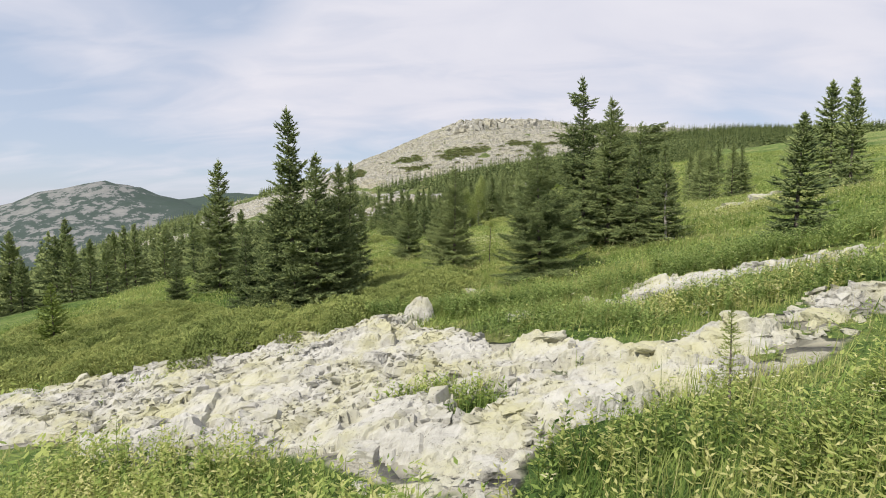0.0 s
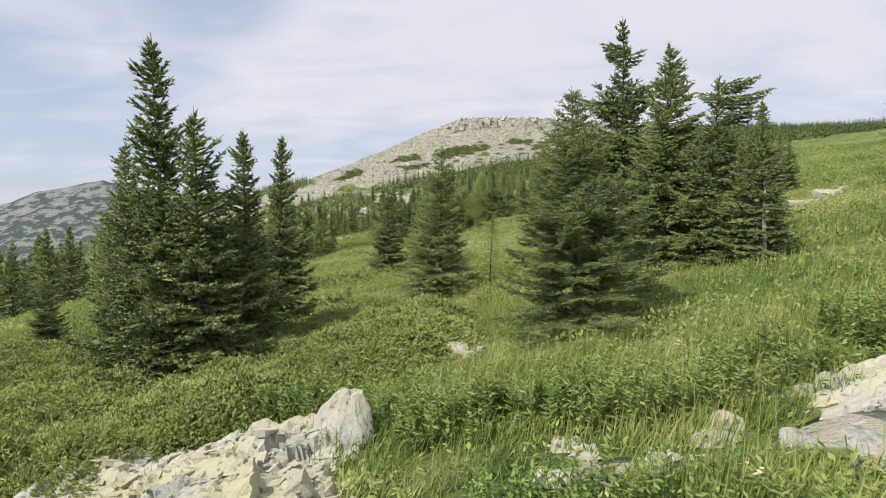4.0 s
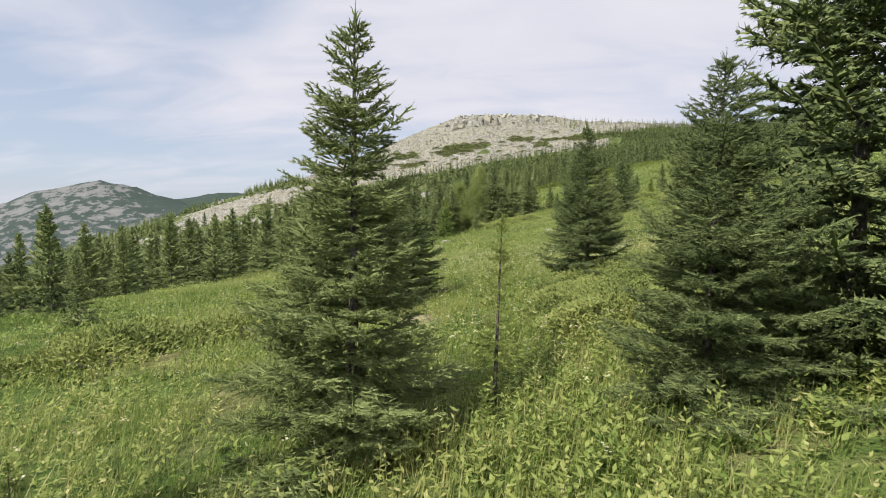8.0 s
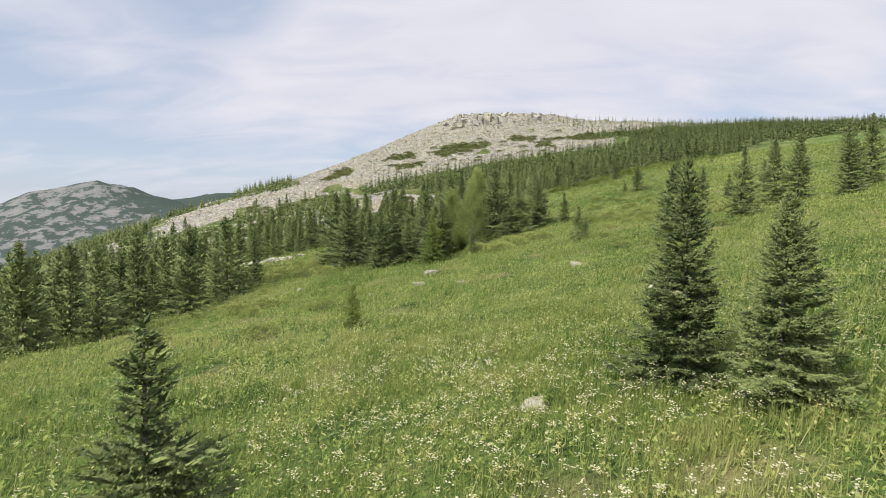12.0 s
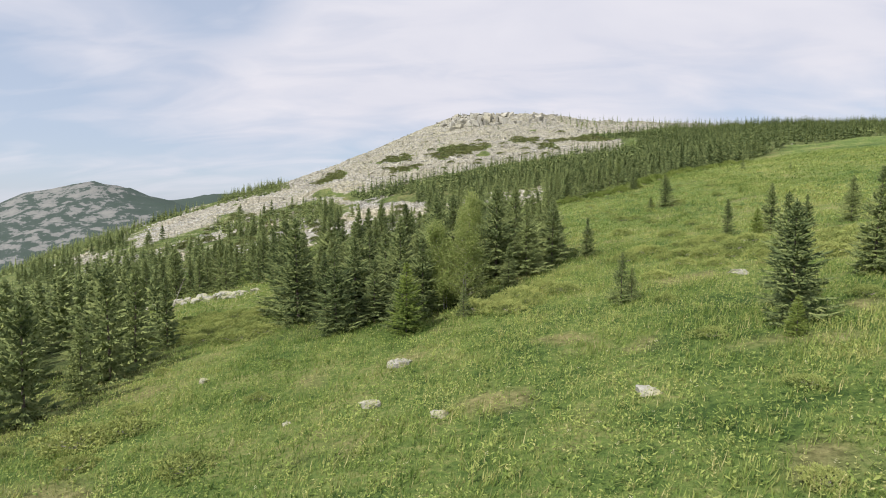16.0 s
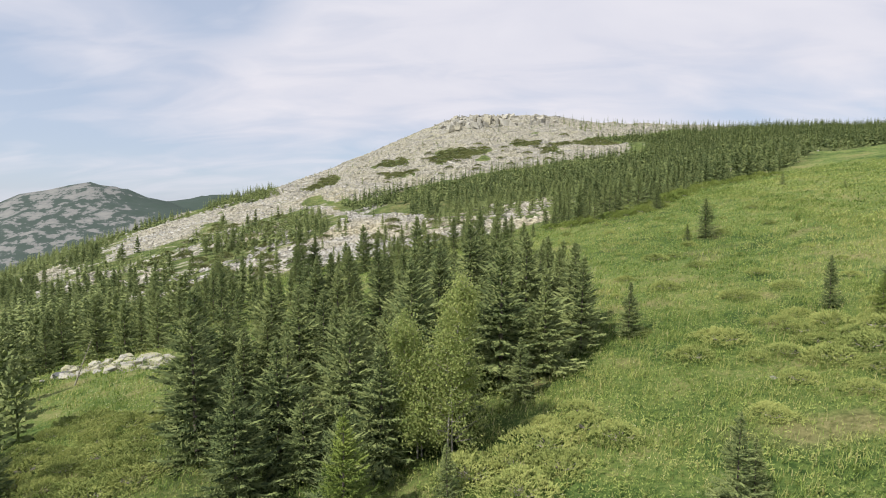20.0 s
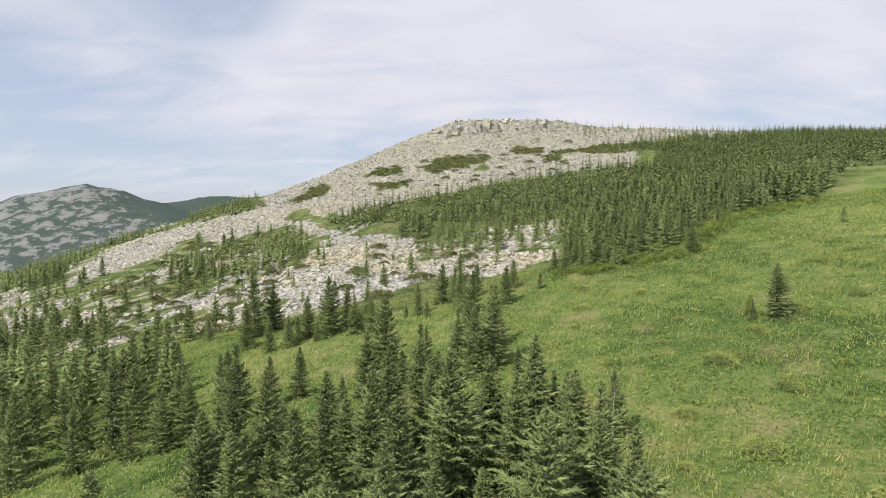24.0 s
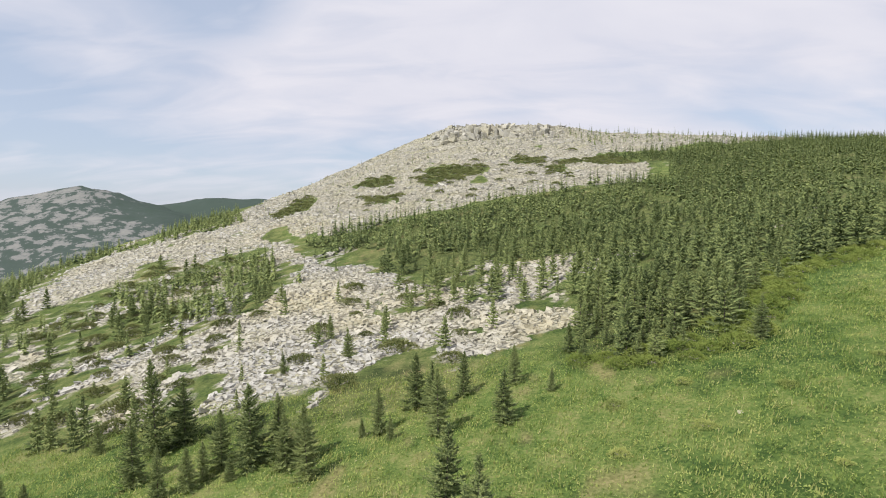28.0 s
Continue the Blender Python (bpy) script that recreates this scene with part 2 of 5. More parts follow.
PETAL = foliage("white_blossom", (0.48, 0.46, 0.26), (0.62, 0.585, 0.37), (0.72, 0.69, 0.50), 0.8, 0.25)
ROCK_NEAR = stone_material("quartzite", (0.48, 0.47, 0.435), (0.37, 0.36, 0.32), (0.17, 0.165, 0.145), (0.43, 0.415, 0.245), 0.75, 1.0, 0.8)
ROCK_FAR = stone_material("scree_stone", (0.44, 0.43, 0.39), (0.35, 0.34, 0.305), (0.17, 0.165, 0.15), (0.39, 0.36, 0.25), 0.5, 0.5, 0.12)
ROCK_SCREE = stone_material("tan_scree_stone", (0.50, 0.49, 0.465), (0.42, 0.41, 0.38), (0.26, 0.25, 0.225), (0.46, 0.415, 0.285), 0.75, 0.5, 0.06)
ROCK_BROWN = stone_material("rusty_stone", (0.40, 0.33, 0.24), (0.30, 0.24, 0.17), (0.18, 0.14, 0.10), (0.34, 0.33, 0.20), 0.35)


def bark_material(name, a, b_, c, scale):
    m, nt, b = material(name, 0.9, 0.15)
    p = world_pos(nt)
    n1 = noise_tex(nt, p, scale, 5.0, 0.65)
    link(nt, ramp(nt, n1, [(0.35, a), (0.5, b_), (0.65, c)]), b.inputs["Base Color"])
    bump(nt, b, n1, 0.7, 0.03)
    return m


BARK = bark_material("spruce_bark", (0.07, 0.055, 0.045), (0.15, 0.125, 0.105), (0.26, 0.24, 0.21), 18.0)
BIRCH_BARK = bark_material("birch_bark", (0.10, 0.09, 0.08), (0.38, 0.36, 0.32), (0.56, 0.54, 0.49), 7.0)
DEADWOOD = bark_material("dead_grey_wood", (0.18, 0.16, 0.14), (0.32, 0.29, 0.26), (0.45, 0.42, 0.38), 12.0)


# ---- the lie of the land ----
KX = np.array([-320, -130, -55, -20, 0, 20, 55, 130, 320.0])
KY = np.array([-30, 12, 45, 80, 120, 165, 220, 300, 400, 520.0])
# heights of the slope at the knots: a row for each KY, along KX
HEIGHTS = [
    [-66.35, -27.02, -13.40, -7.04, -3.02, 1.01, 7.08, 18.50, 47.53],
    [-71.63, -27.96, -13.02, -6.74, -3.13, 0.85, 6.98, 18.65, 48.33],
    [-75.55, -28.95, -12.76, -5.82, -3.72, -0.20, 6.55, 18.86, 48.90],
    [-79.00, -29.46, -13.38, -7.65, -4.49, -0.89, 5.28, 18.51, 49.18],
    [-81.18, -29.03, -13.56, -6.64, -2.97, 0.27, 5.23, 18.40, 49.00],
    [-81.61, -27.63, -12.15, -4.83, -1.23, 2.51, 9.37, 19.85, 48.35],
    [-80.59, -24.51, -7.50, 0.24, 2.98, 6.03, 12.73, 22.77, 47.33],
    [-75.00, -10.38, 4.63, 10.65, 14.42, 17.77, 22.62, 30.35, 46.58],
    [-56.34, 6.62, 24.25, 32.21, 36.16, 39.33, 43.14, 47.36, 52.44],
    [-51.20, 14.85, 48.05, 62.07, 68.24, 72.30, 74.78, 72.11, 64.90],
]
NET = np.array(HEIGHTS).T


def spline_weights(k, x):
    x = np.clip(x, k[0], k[-1])
    n = len(k)
    i = np.clip(np.searchsorted(k, x, side="right") - 1, 0, n - 2)
    h = k[i + 1] - k[i]
    t = (x - k[i]) / h
    w = np.zeros((len(x), n))
    r = np.arange(len(x))
    w[r, i] += 2 * t**3 - 3 * t**2 + 1
    w[r, i + 1] += -2 * t**3 + 3 * t**2
    for s, j in ((t**3 - 2 * t**2 + t, i), (t**3 - t**2, i + 1)):
        lo, hi = np.maximum(j - 1, 0), np.minimum(j + 1, n - 1)
        w[r, hi] += s * h / (k[hi] - k[lo])
        w[r, lo] -= s * h / (k[hi] - k[lo])
    return w


LATTICE = {}


def wave_noise(x, y, size, seed):
    """Smooth noise in -1 to 1 at that size, from a lattice of random numbers."""
    if seed not in LATTICE:
        LATTICE[seed] = np.random.RandomState(seed).uniform(-1, 1, (128, 128))
    g = LATTICE[seed]
    u, v = x / size + 31.7, y / size + 17.3
    i, j = np.floor(u).astype(int), np.floor(v).astype(int)
    a, b = u - i, v - j
    a, b = a * a * (3 - 2 * a), b * b * (3 - 2 * b)
    at = lambda p, q: g[p % 128, q % 128]
    return (at(i, j) * (1 - a) + at(i + 1, j) * a) * (1 - b) + (at(i, j + 1) * (1 - a) + at(i + 1, j + 1) * a) * b


def inside(x, y, poly):
    hit = np.zeros(len(x), bool)
    for (x0, y0), (x1, y1) in zip(poly, poly[1:] + poly[:1]):
        if y0 != y1:
            hit ^= ((y0 > y) != (y1 > y)) & (x < (x1 - x0) * (y - y0) / (y1 - y0) + x0)
    return hit


def land(x, y):
    """The height of the ground."""
    x, y = np.atleast_1d(np.asarray(x, float)), np.atleast_1d(np.asarray(y, float))
    z = np.zeros(len(x))
    for s in range(0, len(x), 20000):
        e = slice(s, s + 20000)
        z[e] = np.einsum("ni,ij,nj->n", spline_weights(KX, x[e]), NET, spline_weights(KY, y[e]))
    # past the net: the back of the mountain, the valley to the left, the shoulder to the right
    over_y, left, right = np.maximum(y - 520, 0), np.maximum(-320 - x, 0), np.maximum(x - 320, 0)
    z = z - 0.30 * over_y - 0.22 * np.minimum(left, 500) + 0.02 * right - 0.1 * np.maximum(-30 - y, 0)
    near = np.clip(1 - y / 90, 0.25, 1)
    z = z + 0.10 * near * wave_noise(x, y, 2.3, 3) + 0.04 * wave_noise(x, y, 0.8, 4)
    z = z + np.clip((y - 150) / 200, 0, 1) * (1.2 * wave_noise(x, y, 14, 5) + 0.6 * wave_noise(x, y, 5, 6))
    # crags along the summit
    crag = np.exp(-(((x - 48) / 50) ** 4)) * np.exp(-(((y - 507) / 16) ** 2))
    z = z + crag * (5.5 + 2.2 * wave_noise(x, y, 7, 8) + 1.5 * wave_noise(x, y, 19, 9))
    top = 74.0 + 0.9 * wave_noise(x, y, 9, 8) + 0.8 * wave_noise(x, y, 23, 9)
    z = np.where(z > top, top + 0.15 * (z - top), z)
    # the far mountain with its shoulder, and the long back that runs off to the right
    d = np.sqrt(((x + 1110) / 900) ** 2 + ((y - 1900) / 620) ** 2 + 0.006) - 0.03
    peak = 284 * np.clip(1 - d, 0, 1) ** 1.05
    d2 = np.sqrt(((x + 1240) / 420) ** 2 + ((y - 1850) / 420) ** 2)
    peak = np.minimum(peak, 254 + 0.05 * (peak - 254))
    peak = np.maximum(peak, 244 * np.clip(1 - d2 * 0.62, 0, 1) ** 1.2)
    back = (250 - 0.03 * (x + 1130)) * np.exp(-(((y - 2120) / 330) ** 2)) / (1 + np.exp(-(x + 1150) / 90)) / (1 + np.exp((x + 150) / 120))
    knob = 20 * np.exp(-(((x + 1110) / 38) ** 2 + ((y - 1890) / 60) ** 2)) + 6 * np.exp(-(((x + 1270) / 45) ** 2 + ((y - 1850) / 60) ** 2))
    rough = wave_noise(x, y, 120, 11) * 5 + wave_noise(x, y, 45, 12) * 8 + wave_noise(x, y, 24, 13) * 6
    far = np.maximum(peak, back)
    return np.maximum(z, -190.0) + far + knob + rough * np.clip(far / 80, 0, 1) * (y > 900)


SUMMIT_ROCK = [(-96, 440), (-80, 372), (-29, 312), (10, 317), (44, 320), (70, 329), (92, 320), (103, 359), (89, 401), (126, 414), (185, 449), (330, 540), (-130, 560)]
SCREE = [(-35.9, 275.5), (-30.8, 281.6), (-20.6, 263.8), (-10.4, 255.3), (-2.3, 243.5), (0.4, 227.1), (3.9, 224.1), (0.0, 208.1), (4.4, 198.3), (6.4, 192.3), (6.7, 185.8), (4.3, 179.2), (-1.7, 174.8), (-9.4, 175.0), (-19.3, 175.6), (-20.7, 178.9), (-15.2, 180.5), (-17.4, 189.0), (-26.0, 190.7), (-29.3, 200.2), (-25.2, 208.6), (-23.9, 220.2), (-26.9, 238.4)]
STRIPE_HIGH = [(-122.4, 286.7), (-125.1, 311.8), (-135, 345), (-150, 380), (-116, 356), (-84, 362), (-74, 409), (-47, 318), (-64, 306), (-87.7, 316.7), (-94.8, 293.5), (-99.0, 280.2), (-105.4, 265.9)]
STRIPE_LOW = [(-54.1, 197.5), (-45.3, 204.7), (-40.9, 212.9), (-37.1, 215.7), (-32.9, 206.4), (-33.3, 201.1), (-40.1, 197.2), (-47.1, 190.1)]
STRIPES = [[(-52.1, 233.2), (-49.8, 244.6), (-40.9, 245.5), (-36.1, 234.2), (-41.9, 229.3), (-44.8, 220.9)], [(-73.4, 240.0), (-75.5, 254.3), (-65.8, 263.6), (-59.7, 257.1), (-64.2, 244.2), (-66.5, 233.0)], [(-85.5, 312.2), (-71.1, 326.6), (-44.8, 307.8), (-42.9, 294.7), (-58.6, 303.3), (-70.6, 291.8)]]
ROW = [(6.3, 195.6), (10.4, 197.4), (20.0, 199.5), (31.1, 195.2), (29.6, 189.1), (22.9, 186.0), (16.7, 191.2), (11.1, 186.6), (6.5, 189.5)]
ROW_HIGH = [(4.0, 222.1), (15.5, 235.4), (26.0, 231.7), (40.0, 236.0), (40.0, 229.0), (33.0, 214.0), (24.9, 223.3), (17.4, 225.8), (11.7, 221.4), (5.4, 216.3)]
RIGHT_PATCHES = [[(77, 222), (93, 245), (97, 241), (84, 223), (74, 213)], [(61, 212), (70, 217), (68, 212), (59, 207)], [(127, 269), (128, 266), (105, 236), (106, 242)]]
OUTCROP = [(-14, 15.8), (-9, 15.2), (-8.2, 16.6), (-5, 16.6), (-4.5, 17.6), (-1.3, 16.6), (0.4, 14.2), (0.9, 12.1), (2.3, 11.4), (2.6, 10.3), (3.6, 9.6), (4.6, 9.8), (5.4, 9.4), (6.6, 8.9), (5.8, 8.3), (4.4, 7.7), (3.0, 7.3), (1.5, 7.2), (0.5, 5.4), (-0.6, 5.6), (-1.6, 7.4), (-4.0, 8.6), (-6.3, 10.2), (-9, 11.0), (-14, 11.6)]
ISLAND = [(-1.5, 9.3), (-0.6, 9.7), (1.2, 8.8), (0.8, 8.2), (-0.7, 8.8)]
OUTCROP_BACK = [(1.7, 13.9), (2.2, 14.7), (3.3, 14.5), (4.4, 14.4), (5.4, 15.1), (6.8, 14.7), (8.4, 15.2), (11.5, 14.6), (11.5, 14.0), (8.6, 14.1), (7.0, 13.8), (5.2, 13.8), (3.7, 14.0)]
OUTCROP_RIGHT = [(5.6, 10.6), (6.6, 11.0), (9.4, 10.2), (9.6, 9.2), (7.8, 8.9), (6.4, 9.2)]
STARTS = [OUTCROP, OUTCROP_BACK, OUTCROP_RIGHT]
BOULDER_FIELDS = [SCREE, STRIPE_HIGH, STRIPE_LOW, *STRIPES, ROW, ROW_HIGH, *RIGHT_PATCHES]
# dwarf scrub on the stony mountainside
SCRUB = [[(-3.3, 388.1), (5.8, 413.9), (29.8, 400.3), (30.2, 386.0), (18.9, 367.7), (3.8, 374.6)], [(-67.1, 370.9), (-65.6, 394.0), (-57.7, 407.9), (-52.9, 389.1), (-53.0, 355.4), (-60.7, 357.2)],
         [(-35.0, 411.0), (-30.9, 424.6), (-17.5, 411.9), (-15.3, 387.7), (-27.2, 395.7)], [(44.8, 396.8), (48.1, 411.6), (59.8, 403.3), (56.7, 385.4)], [(55.3, 362.4), (60.3, 383.1), (68.3, 389.8), (63.9, 368.5)],
         [(69.5, 395.6), (90.8, 393.0), (94.7, 371.3), (80.4, 374.3)], [(-25.9, 366.9), (-10.5, 361.3), (-9.0, 342.0), (-21.6, 352.9)]]
WOOD_BAND = [(-39, 285), (-27, 316), (10, 309), (44, 318), (69, 326), (91, 317), (106, 361), (88, 391), (130, 410), (190, 445), (330, 520), (330, 300), (120, 250), (78, 200), (58, 191), (40, 171), (31, 168), (23, 173), (31, 193), (40, 230), (12, 239), (-2, 238), (-18, 265)]
WOOD_LEFT_HIGH = [(-83, 273), (-40, 280), (-31, 251), (-34, 227), (-58, 239)]
WOOD_RIDGE = [(-116, 366), (-130, 420), (-96, 410), (-78, 366), (-105, 349)]
WOOD_RIDGE_LOW = [(-260, 430), (-151, 370), (-109, 353), (-164, 395), (-131, 293), (-220, 330)]
WOOD_LEFT_MID = [(-110, 260), (-71, 251), (-35, 235), (-37, 215), (-48, 211), (-64, 200), (-110, 180)]
WOOD_LEFT = [(-23, 60), (-18, 78), (-15, 93), (-18, 103), (-28, 112), (-34, 125), (-60, 180), (-110, 180), (-110, 60), (-60, 35), (-35, 38)]
GROVE = [(-8.5, 99), (-4, 93.5), (2, 91), (7, 96), (15, 106), (15, 120), (4, 127), (-6, 122), (-10, 110)]
WOOD_MID_LEFT = [(-36, 128), (-14, 130), (-11, 139), (-28, 158), (-45, 168), (-62, 182)]
GLADE_ROCKS = [(-33, 124), (-26, 123), (-19, 119.5), (-17, 121.5), (-24, 127), (-31, 129)]


def blurred(x, y, polys, soft, wobble=0.0):
    """1 inside the outlines, 0 outside, with an uneven edge."""
    total = np.zeros(len(x))
    bx = x + wobble * wave_noise(x, y, 3 * soft + 0.3, 21)
    by = y + wobble * wave_noise(x, y, 3 * soft + 0.3, 22)
    for dx, dy in ((0, 0), (1, 0), (-1, 0), (0, 1), (0, -1)):
        hit = np.zeros(len(x), bool)
        for p in polys:
            q = np.array(p)
            near = (bx > q[:, 0].min() - 9) & (bx < q[:, 0].max() + 9) & (by > q[:, 1].min() - 9) & (by < q[:, 1].max() + 9)
            hit[near] |= inside(bx[near] + dx * soft, by[near] + dy * soft, p)
        total += hit
    return total / 5


STONY = [(-150, 270), (-75, 190), (-20, 172), (8, 172), (30, 186), (44, 228), (10, 245), (-20, 285), (-80, 372), (-170, 400)]


def rockiness(x, y):
    """How stony the ground is, with uneven edges and green cushions in it."""
    far = np.maximum.reduce([blurred(x, y, [SUMMIT_ROCK], 7, 9), 0.95 * blurred(x, y, BOULDER_FIELDS, 3.5, 5), 0.56 * blurred(x, y, [STONY], 6, 8)])
    far = far + 0.28 * wave_noise(x, y * 0.7, 11, 33) + 0.25 * wave_noise(x, y, 4.5, 34) - 0.08
    scrub = blurred(x, y, SCRUB, 3, 5)
    cushion = (1 - 0.9 * blurred(x, y, [SCREE], 4, 3)) * np.clip((wave_noise(x, y * 0.45, 19, 31) + 0.5 * wave_noise(x, y * 0.7, 8, 32) - 0.72) * 3, 0, 1)
    glade = blurred(x, y, [GLADE_ROCKS], 0.8, 1.2) if ((y > 110) & (y < 140)).any() else 0
    far = np.clip(far, 0, 1) * (1 - np.maximum(scrub, cushion * np.clip((455 - y) / 30, 0, 1))) * (y > 140)
    hole = sum(np.clip(3 * (wave_noise(x, y, 1.5, k + 9) - (0.62 if k == 71 else 0.30)), 0, 1) * blurred(x, y, [p], 0.45, 0.7) for k, p in zip((71, 73, 75), STARTS))
    hole = np.maximum(hole, blurred(x, y, [ISLAND], 0.3, 0.4))
    near = blurred(x, y, STARTS, 0.35, 0.6) - 0.9 * hole + 0.3 * wave_noise(x, y, 0.9, 35) - 0.22
    return np.where(y < 40, np.clip(near, 0, 1), np.maximum(far, glade))


BARE = [(1.2, 19.9, 0.7), (1.0, 24.6, 0.5), (-5.8, 36.5, 1.1), (2.1, 84.2, 1.4), (6.2, 75.7, 1.6), (-2.1, 84.4, 0.8), (20.8, 91.6, 1.6), (15.8, 102.2, 0.9), (39.4, 144.0, 2.0), (21.9, 148.9, 2.2)]


def bareness(x, y):
    """Small spots of thin, dry turf and earth."""
    b = wave_noise(x, y, 3.1, 41) * 1.2 + wave_noise(x, y, 1.1, 42) * 0.5 - 0.72
    for sx, sy, size in BARE:
        b = np.maximum(b, 1.3 * np.exp(-((x - sx) ** 2 + (1.6 * (y - sy)) ** 2) / size**2) - 0.3 + 0.3 * wave_noise(x, y, 0.5, 43))
    return np.clip(b * 1.2, 0, 0.6)


def build_mesh(name, verts, tris, mat, smooth=False):
    me = bpy.data.meshes.new(name)
    verts, tris = np.asarray(verts, np.float32), np.asarray(tris, np.int32)
    k = tris.shape[1]
    me.vertices.add(len(verts))
    me.vertices.foreach_set("co", verts.ravel())
    me.loops.add(tris.size)
    me.loops.foreach_set("vertex_index", tris.ravel())
    me.polygons.add(len(tris))
    me.polygons.foreach_set("loop_start", np.arange(0, tris.size, k, dtype=np.int32))
    me.polygons.foreach_set("use_smooth", np.full(len(tris), smooth, bool))
    me.update(calc_edges=True)
    me.materials.append(mat)
    return me


def part(name, mesh, parent, label=""):
    ob = new(name, mesh)
    ob.parent = parent
    return tagged(ob, label)


def stretched(lo, hi, mid_lo, mid_hi, step, count_out):
    """Coordinates that are close-set between mid_lo and mid_hi and grow wider outside."""
    mid = np.arange(mid_lo, mid_hi, step)

    def out(dist):
        s = np.linspace(0, 1, count_out + 1)[1:]
        g = 6.2
        return dist * (np.exp(g * s) - 1) / (np.exp(g) - 1)
    return np.concatenate([(mid_lo - out(mid_lo - lo))[::-1], mid, mid_hi + out(hi - mid_hi)])


def build_ground():
    xs = stretched(-3600, 2600, -14, 16, 0.35, 125)
    ys = np.concatenate([-np.array([900, 500, 250, 120, 60, 30, 15.0]), np.arange(-6, 30, 0.35), np.arange(30, 130, 1.0), np.arange(130, 330, 1.6),
                         np.arange(330, 500, 2.6), np.arange(500, 530, 1.2), np.arange(530, 900, 14), np.arange(900, 2900, 22), np.arange(2900, 4600, 120)])
    gx, gy = np.meshgrid(xs, ys, indexing="ij")
    x, y = gx.ravel(), gy.ravel()
    z = land(x, y)
    i = np.arange(len(xs) * len(ys)).reshape(len(xs), len(ys))
    quads = np.stack([i[:-1, :-1], i[1:, :-1], i[1:, 1:], i[:-1, 1:]], -1).reshape(-1, 4)
    me = build_mesh("ground", np.stack([x, y, z], 1), quads, GROUND, True)
    rock = np.where(y < 900, rockiness(x, y), 0)
    wood = blurred(x, y, [WOOD_BAND, WOOD_LEFT_HIGH, WOOD_RIDGE, WOOD_RIDGE_LOW, WOOD_LEFT_MID, WOOD_LEFT, GROVE], 3, 3) * (1 - rock)
    wood = np.maximum(wood, blurred(x, y, [STONY, SUMMIT_ROCK], 5, 5) * (1 - rock))
    wood = np.maximum(wood, 0.75 * np.clip((y - 190) / 25, 0, 1) * np.clip((45 - x) / 20 + (y - 200) / 60, 0, 1) * (1 - rock))
    bare = bareness(x, y)
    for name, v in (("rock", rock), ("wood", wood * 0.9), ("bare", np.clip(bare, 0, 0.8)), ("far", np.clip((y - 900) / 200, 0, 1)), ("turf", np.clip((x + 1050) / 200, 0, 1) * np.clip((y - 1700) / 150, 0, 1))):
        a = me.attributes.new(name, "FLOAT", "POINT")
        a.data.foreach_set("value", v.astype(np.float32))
    return tagged(new("ground", me), "sloping mountain meadow with turf, rubble and far ridges", "ground", kind="structure")


build_ground()


# ---- building blocks ----
def unit(v):
    return v / np.maximum(np.linalg.norm(v, axis=-1, keepdims=True), 1e-9)


def spindles(a, way, length, radius, belly=0.4):
    """Three-sided tapering twigs from a along way: 5 points and 6 triangles each."""
    n = len(a)
    way = unit(way)
    ref = np.where(np.abs(way[:, 2:3]) > 0.9, np.array([[1.0, 0, 0]]), np.array([[0, 0, 1.0]]))
    s = unit(np.cross(way, ref))
    t = np.cross(way, s)
    L, R = length[:, None], radius[:, None]
    ring = [a + way * L * belly + R * (s * math.cos(q) + t * math.sin(q)) for q in (0.4, 2.5, 4.6)]
    v = np.stack([a, *ring, a + way * L], 1).reshape(-1, 3)
    f = np.array([[0, 2, 1], [0, 3, 2], [0, 1, 3], [4, 1, 2], [4, 2, 3], [4, 3, 1]])
    return v, (np.arange(n)[:, None, None] * 5 + f).reshape(-1, 3)


def blades(a, way, side, length, width):
    """Flat pointed blades: one triangle each."""
    n = len(a)
    s = side * width[:, None] / 2
    v = np.stack([a - s, a + s, a + way * length[:, None]], 1).reshape(-1, 3)
    return v, np.arange(3 * n).reshape(-1, 3)


def shoots(a, way, length, radius):
    """Little three-sided tufts that taper to a tip: 4 points and 3 triangles each."""
    n = len(a)
    way = unit(way)
    ref = np.where(np.abs(way[:, 2:3]) > 0.9, np.array([[1.0, 0, 0]]), np.array([[0, 0, 1.0]]))
    s = unit(np.cross(way, ref))
    t = np.cross(way, s)
    R = radius[:, None]
    ring = [a + R * (s * math.cos(q) + t * math.sin(q)) for q in (0.4, 2.5, 4.6)]
    v = np.stack([*ring, a + way * length[:, None]], 1).reshape(-1, 3)
    f = np.array([[3, 0, 1], [3, 1, 2], [3, 2, 0]])
    return v, (np.arange(n)[:, None, None] * 4 + f).reshape(-1, 3)


def kites(a, way, side, length, width):
    """Leaf shapes of two triangles."""
    n = len(a)
    m = a + way * (length * 0.45)[:, None]
    s = side * width[:, None] / 2
    v = np.stack([a, m - s, a + way * length[:, None], m + s], 1).reshape(-1, 3)
    f = np.array([[0, 1, 2], [0, 2, 3]])
    return v, (np.arange(n)[:, None, None] * 4 + f).reshape(-1, 3)


def joined(pieces):
    vs, fs, n = [], [], 0
    for v, f in pieces:
        vs.append(v), fs.append(f + n)
        n += len(v)
    return np.concatenate(vs), np.concatenate(fs)


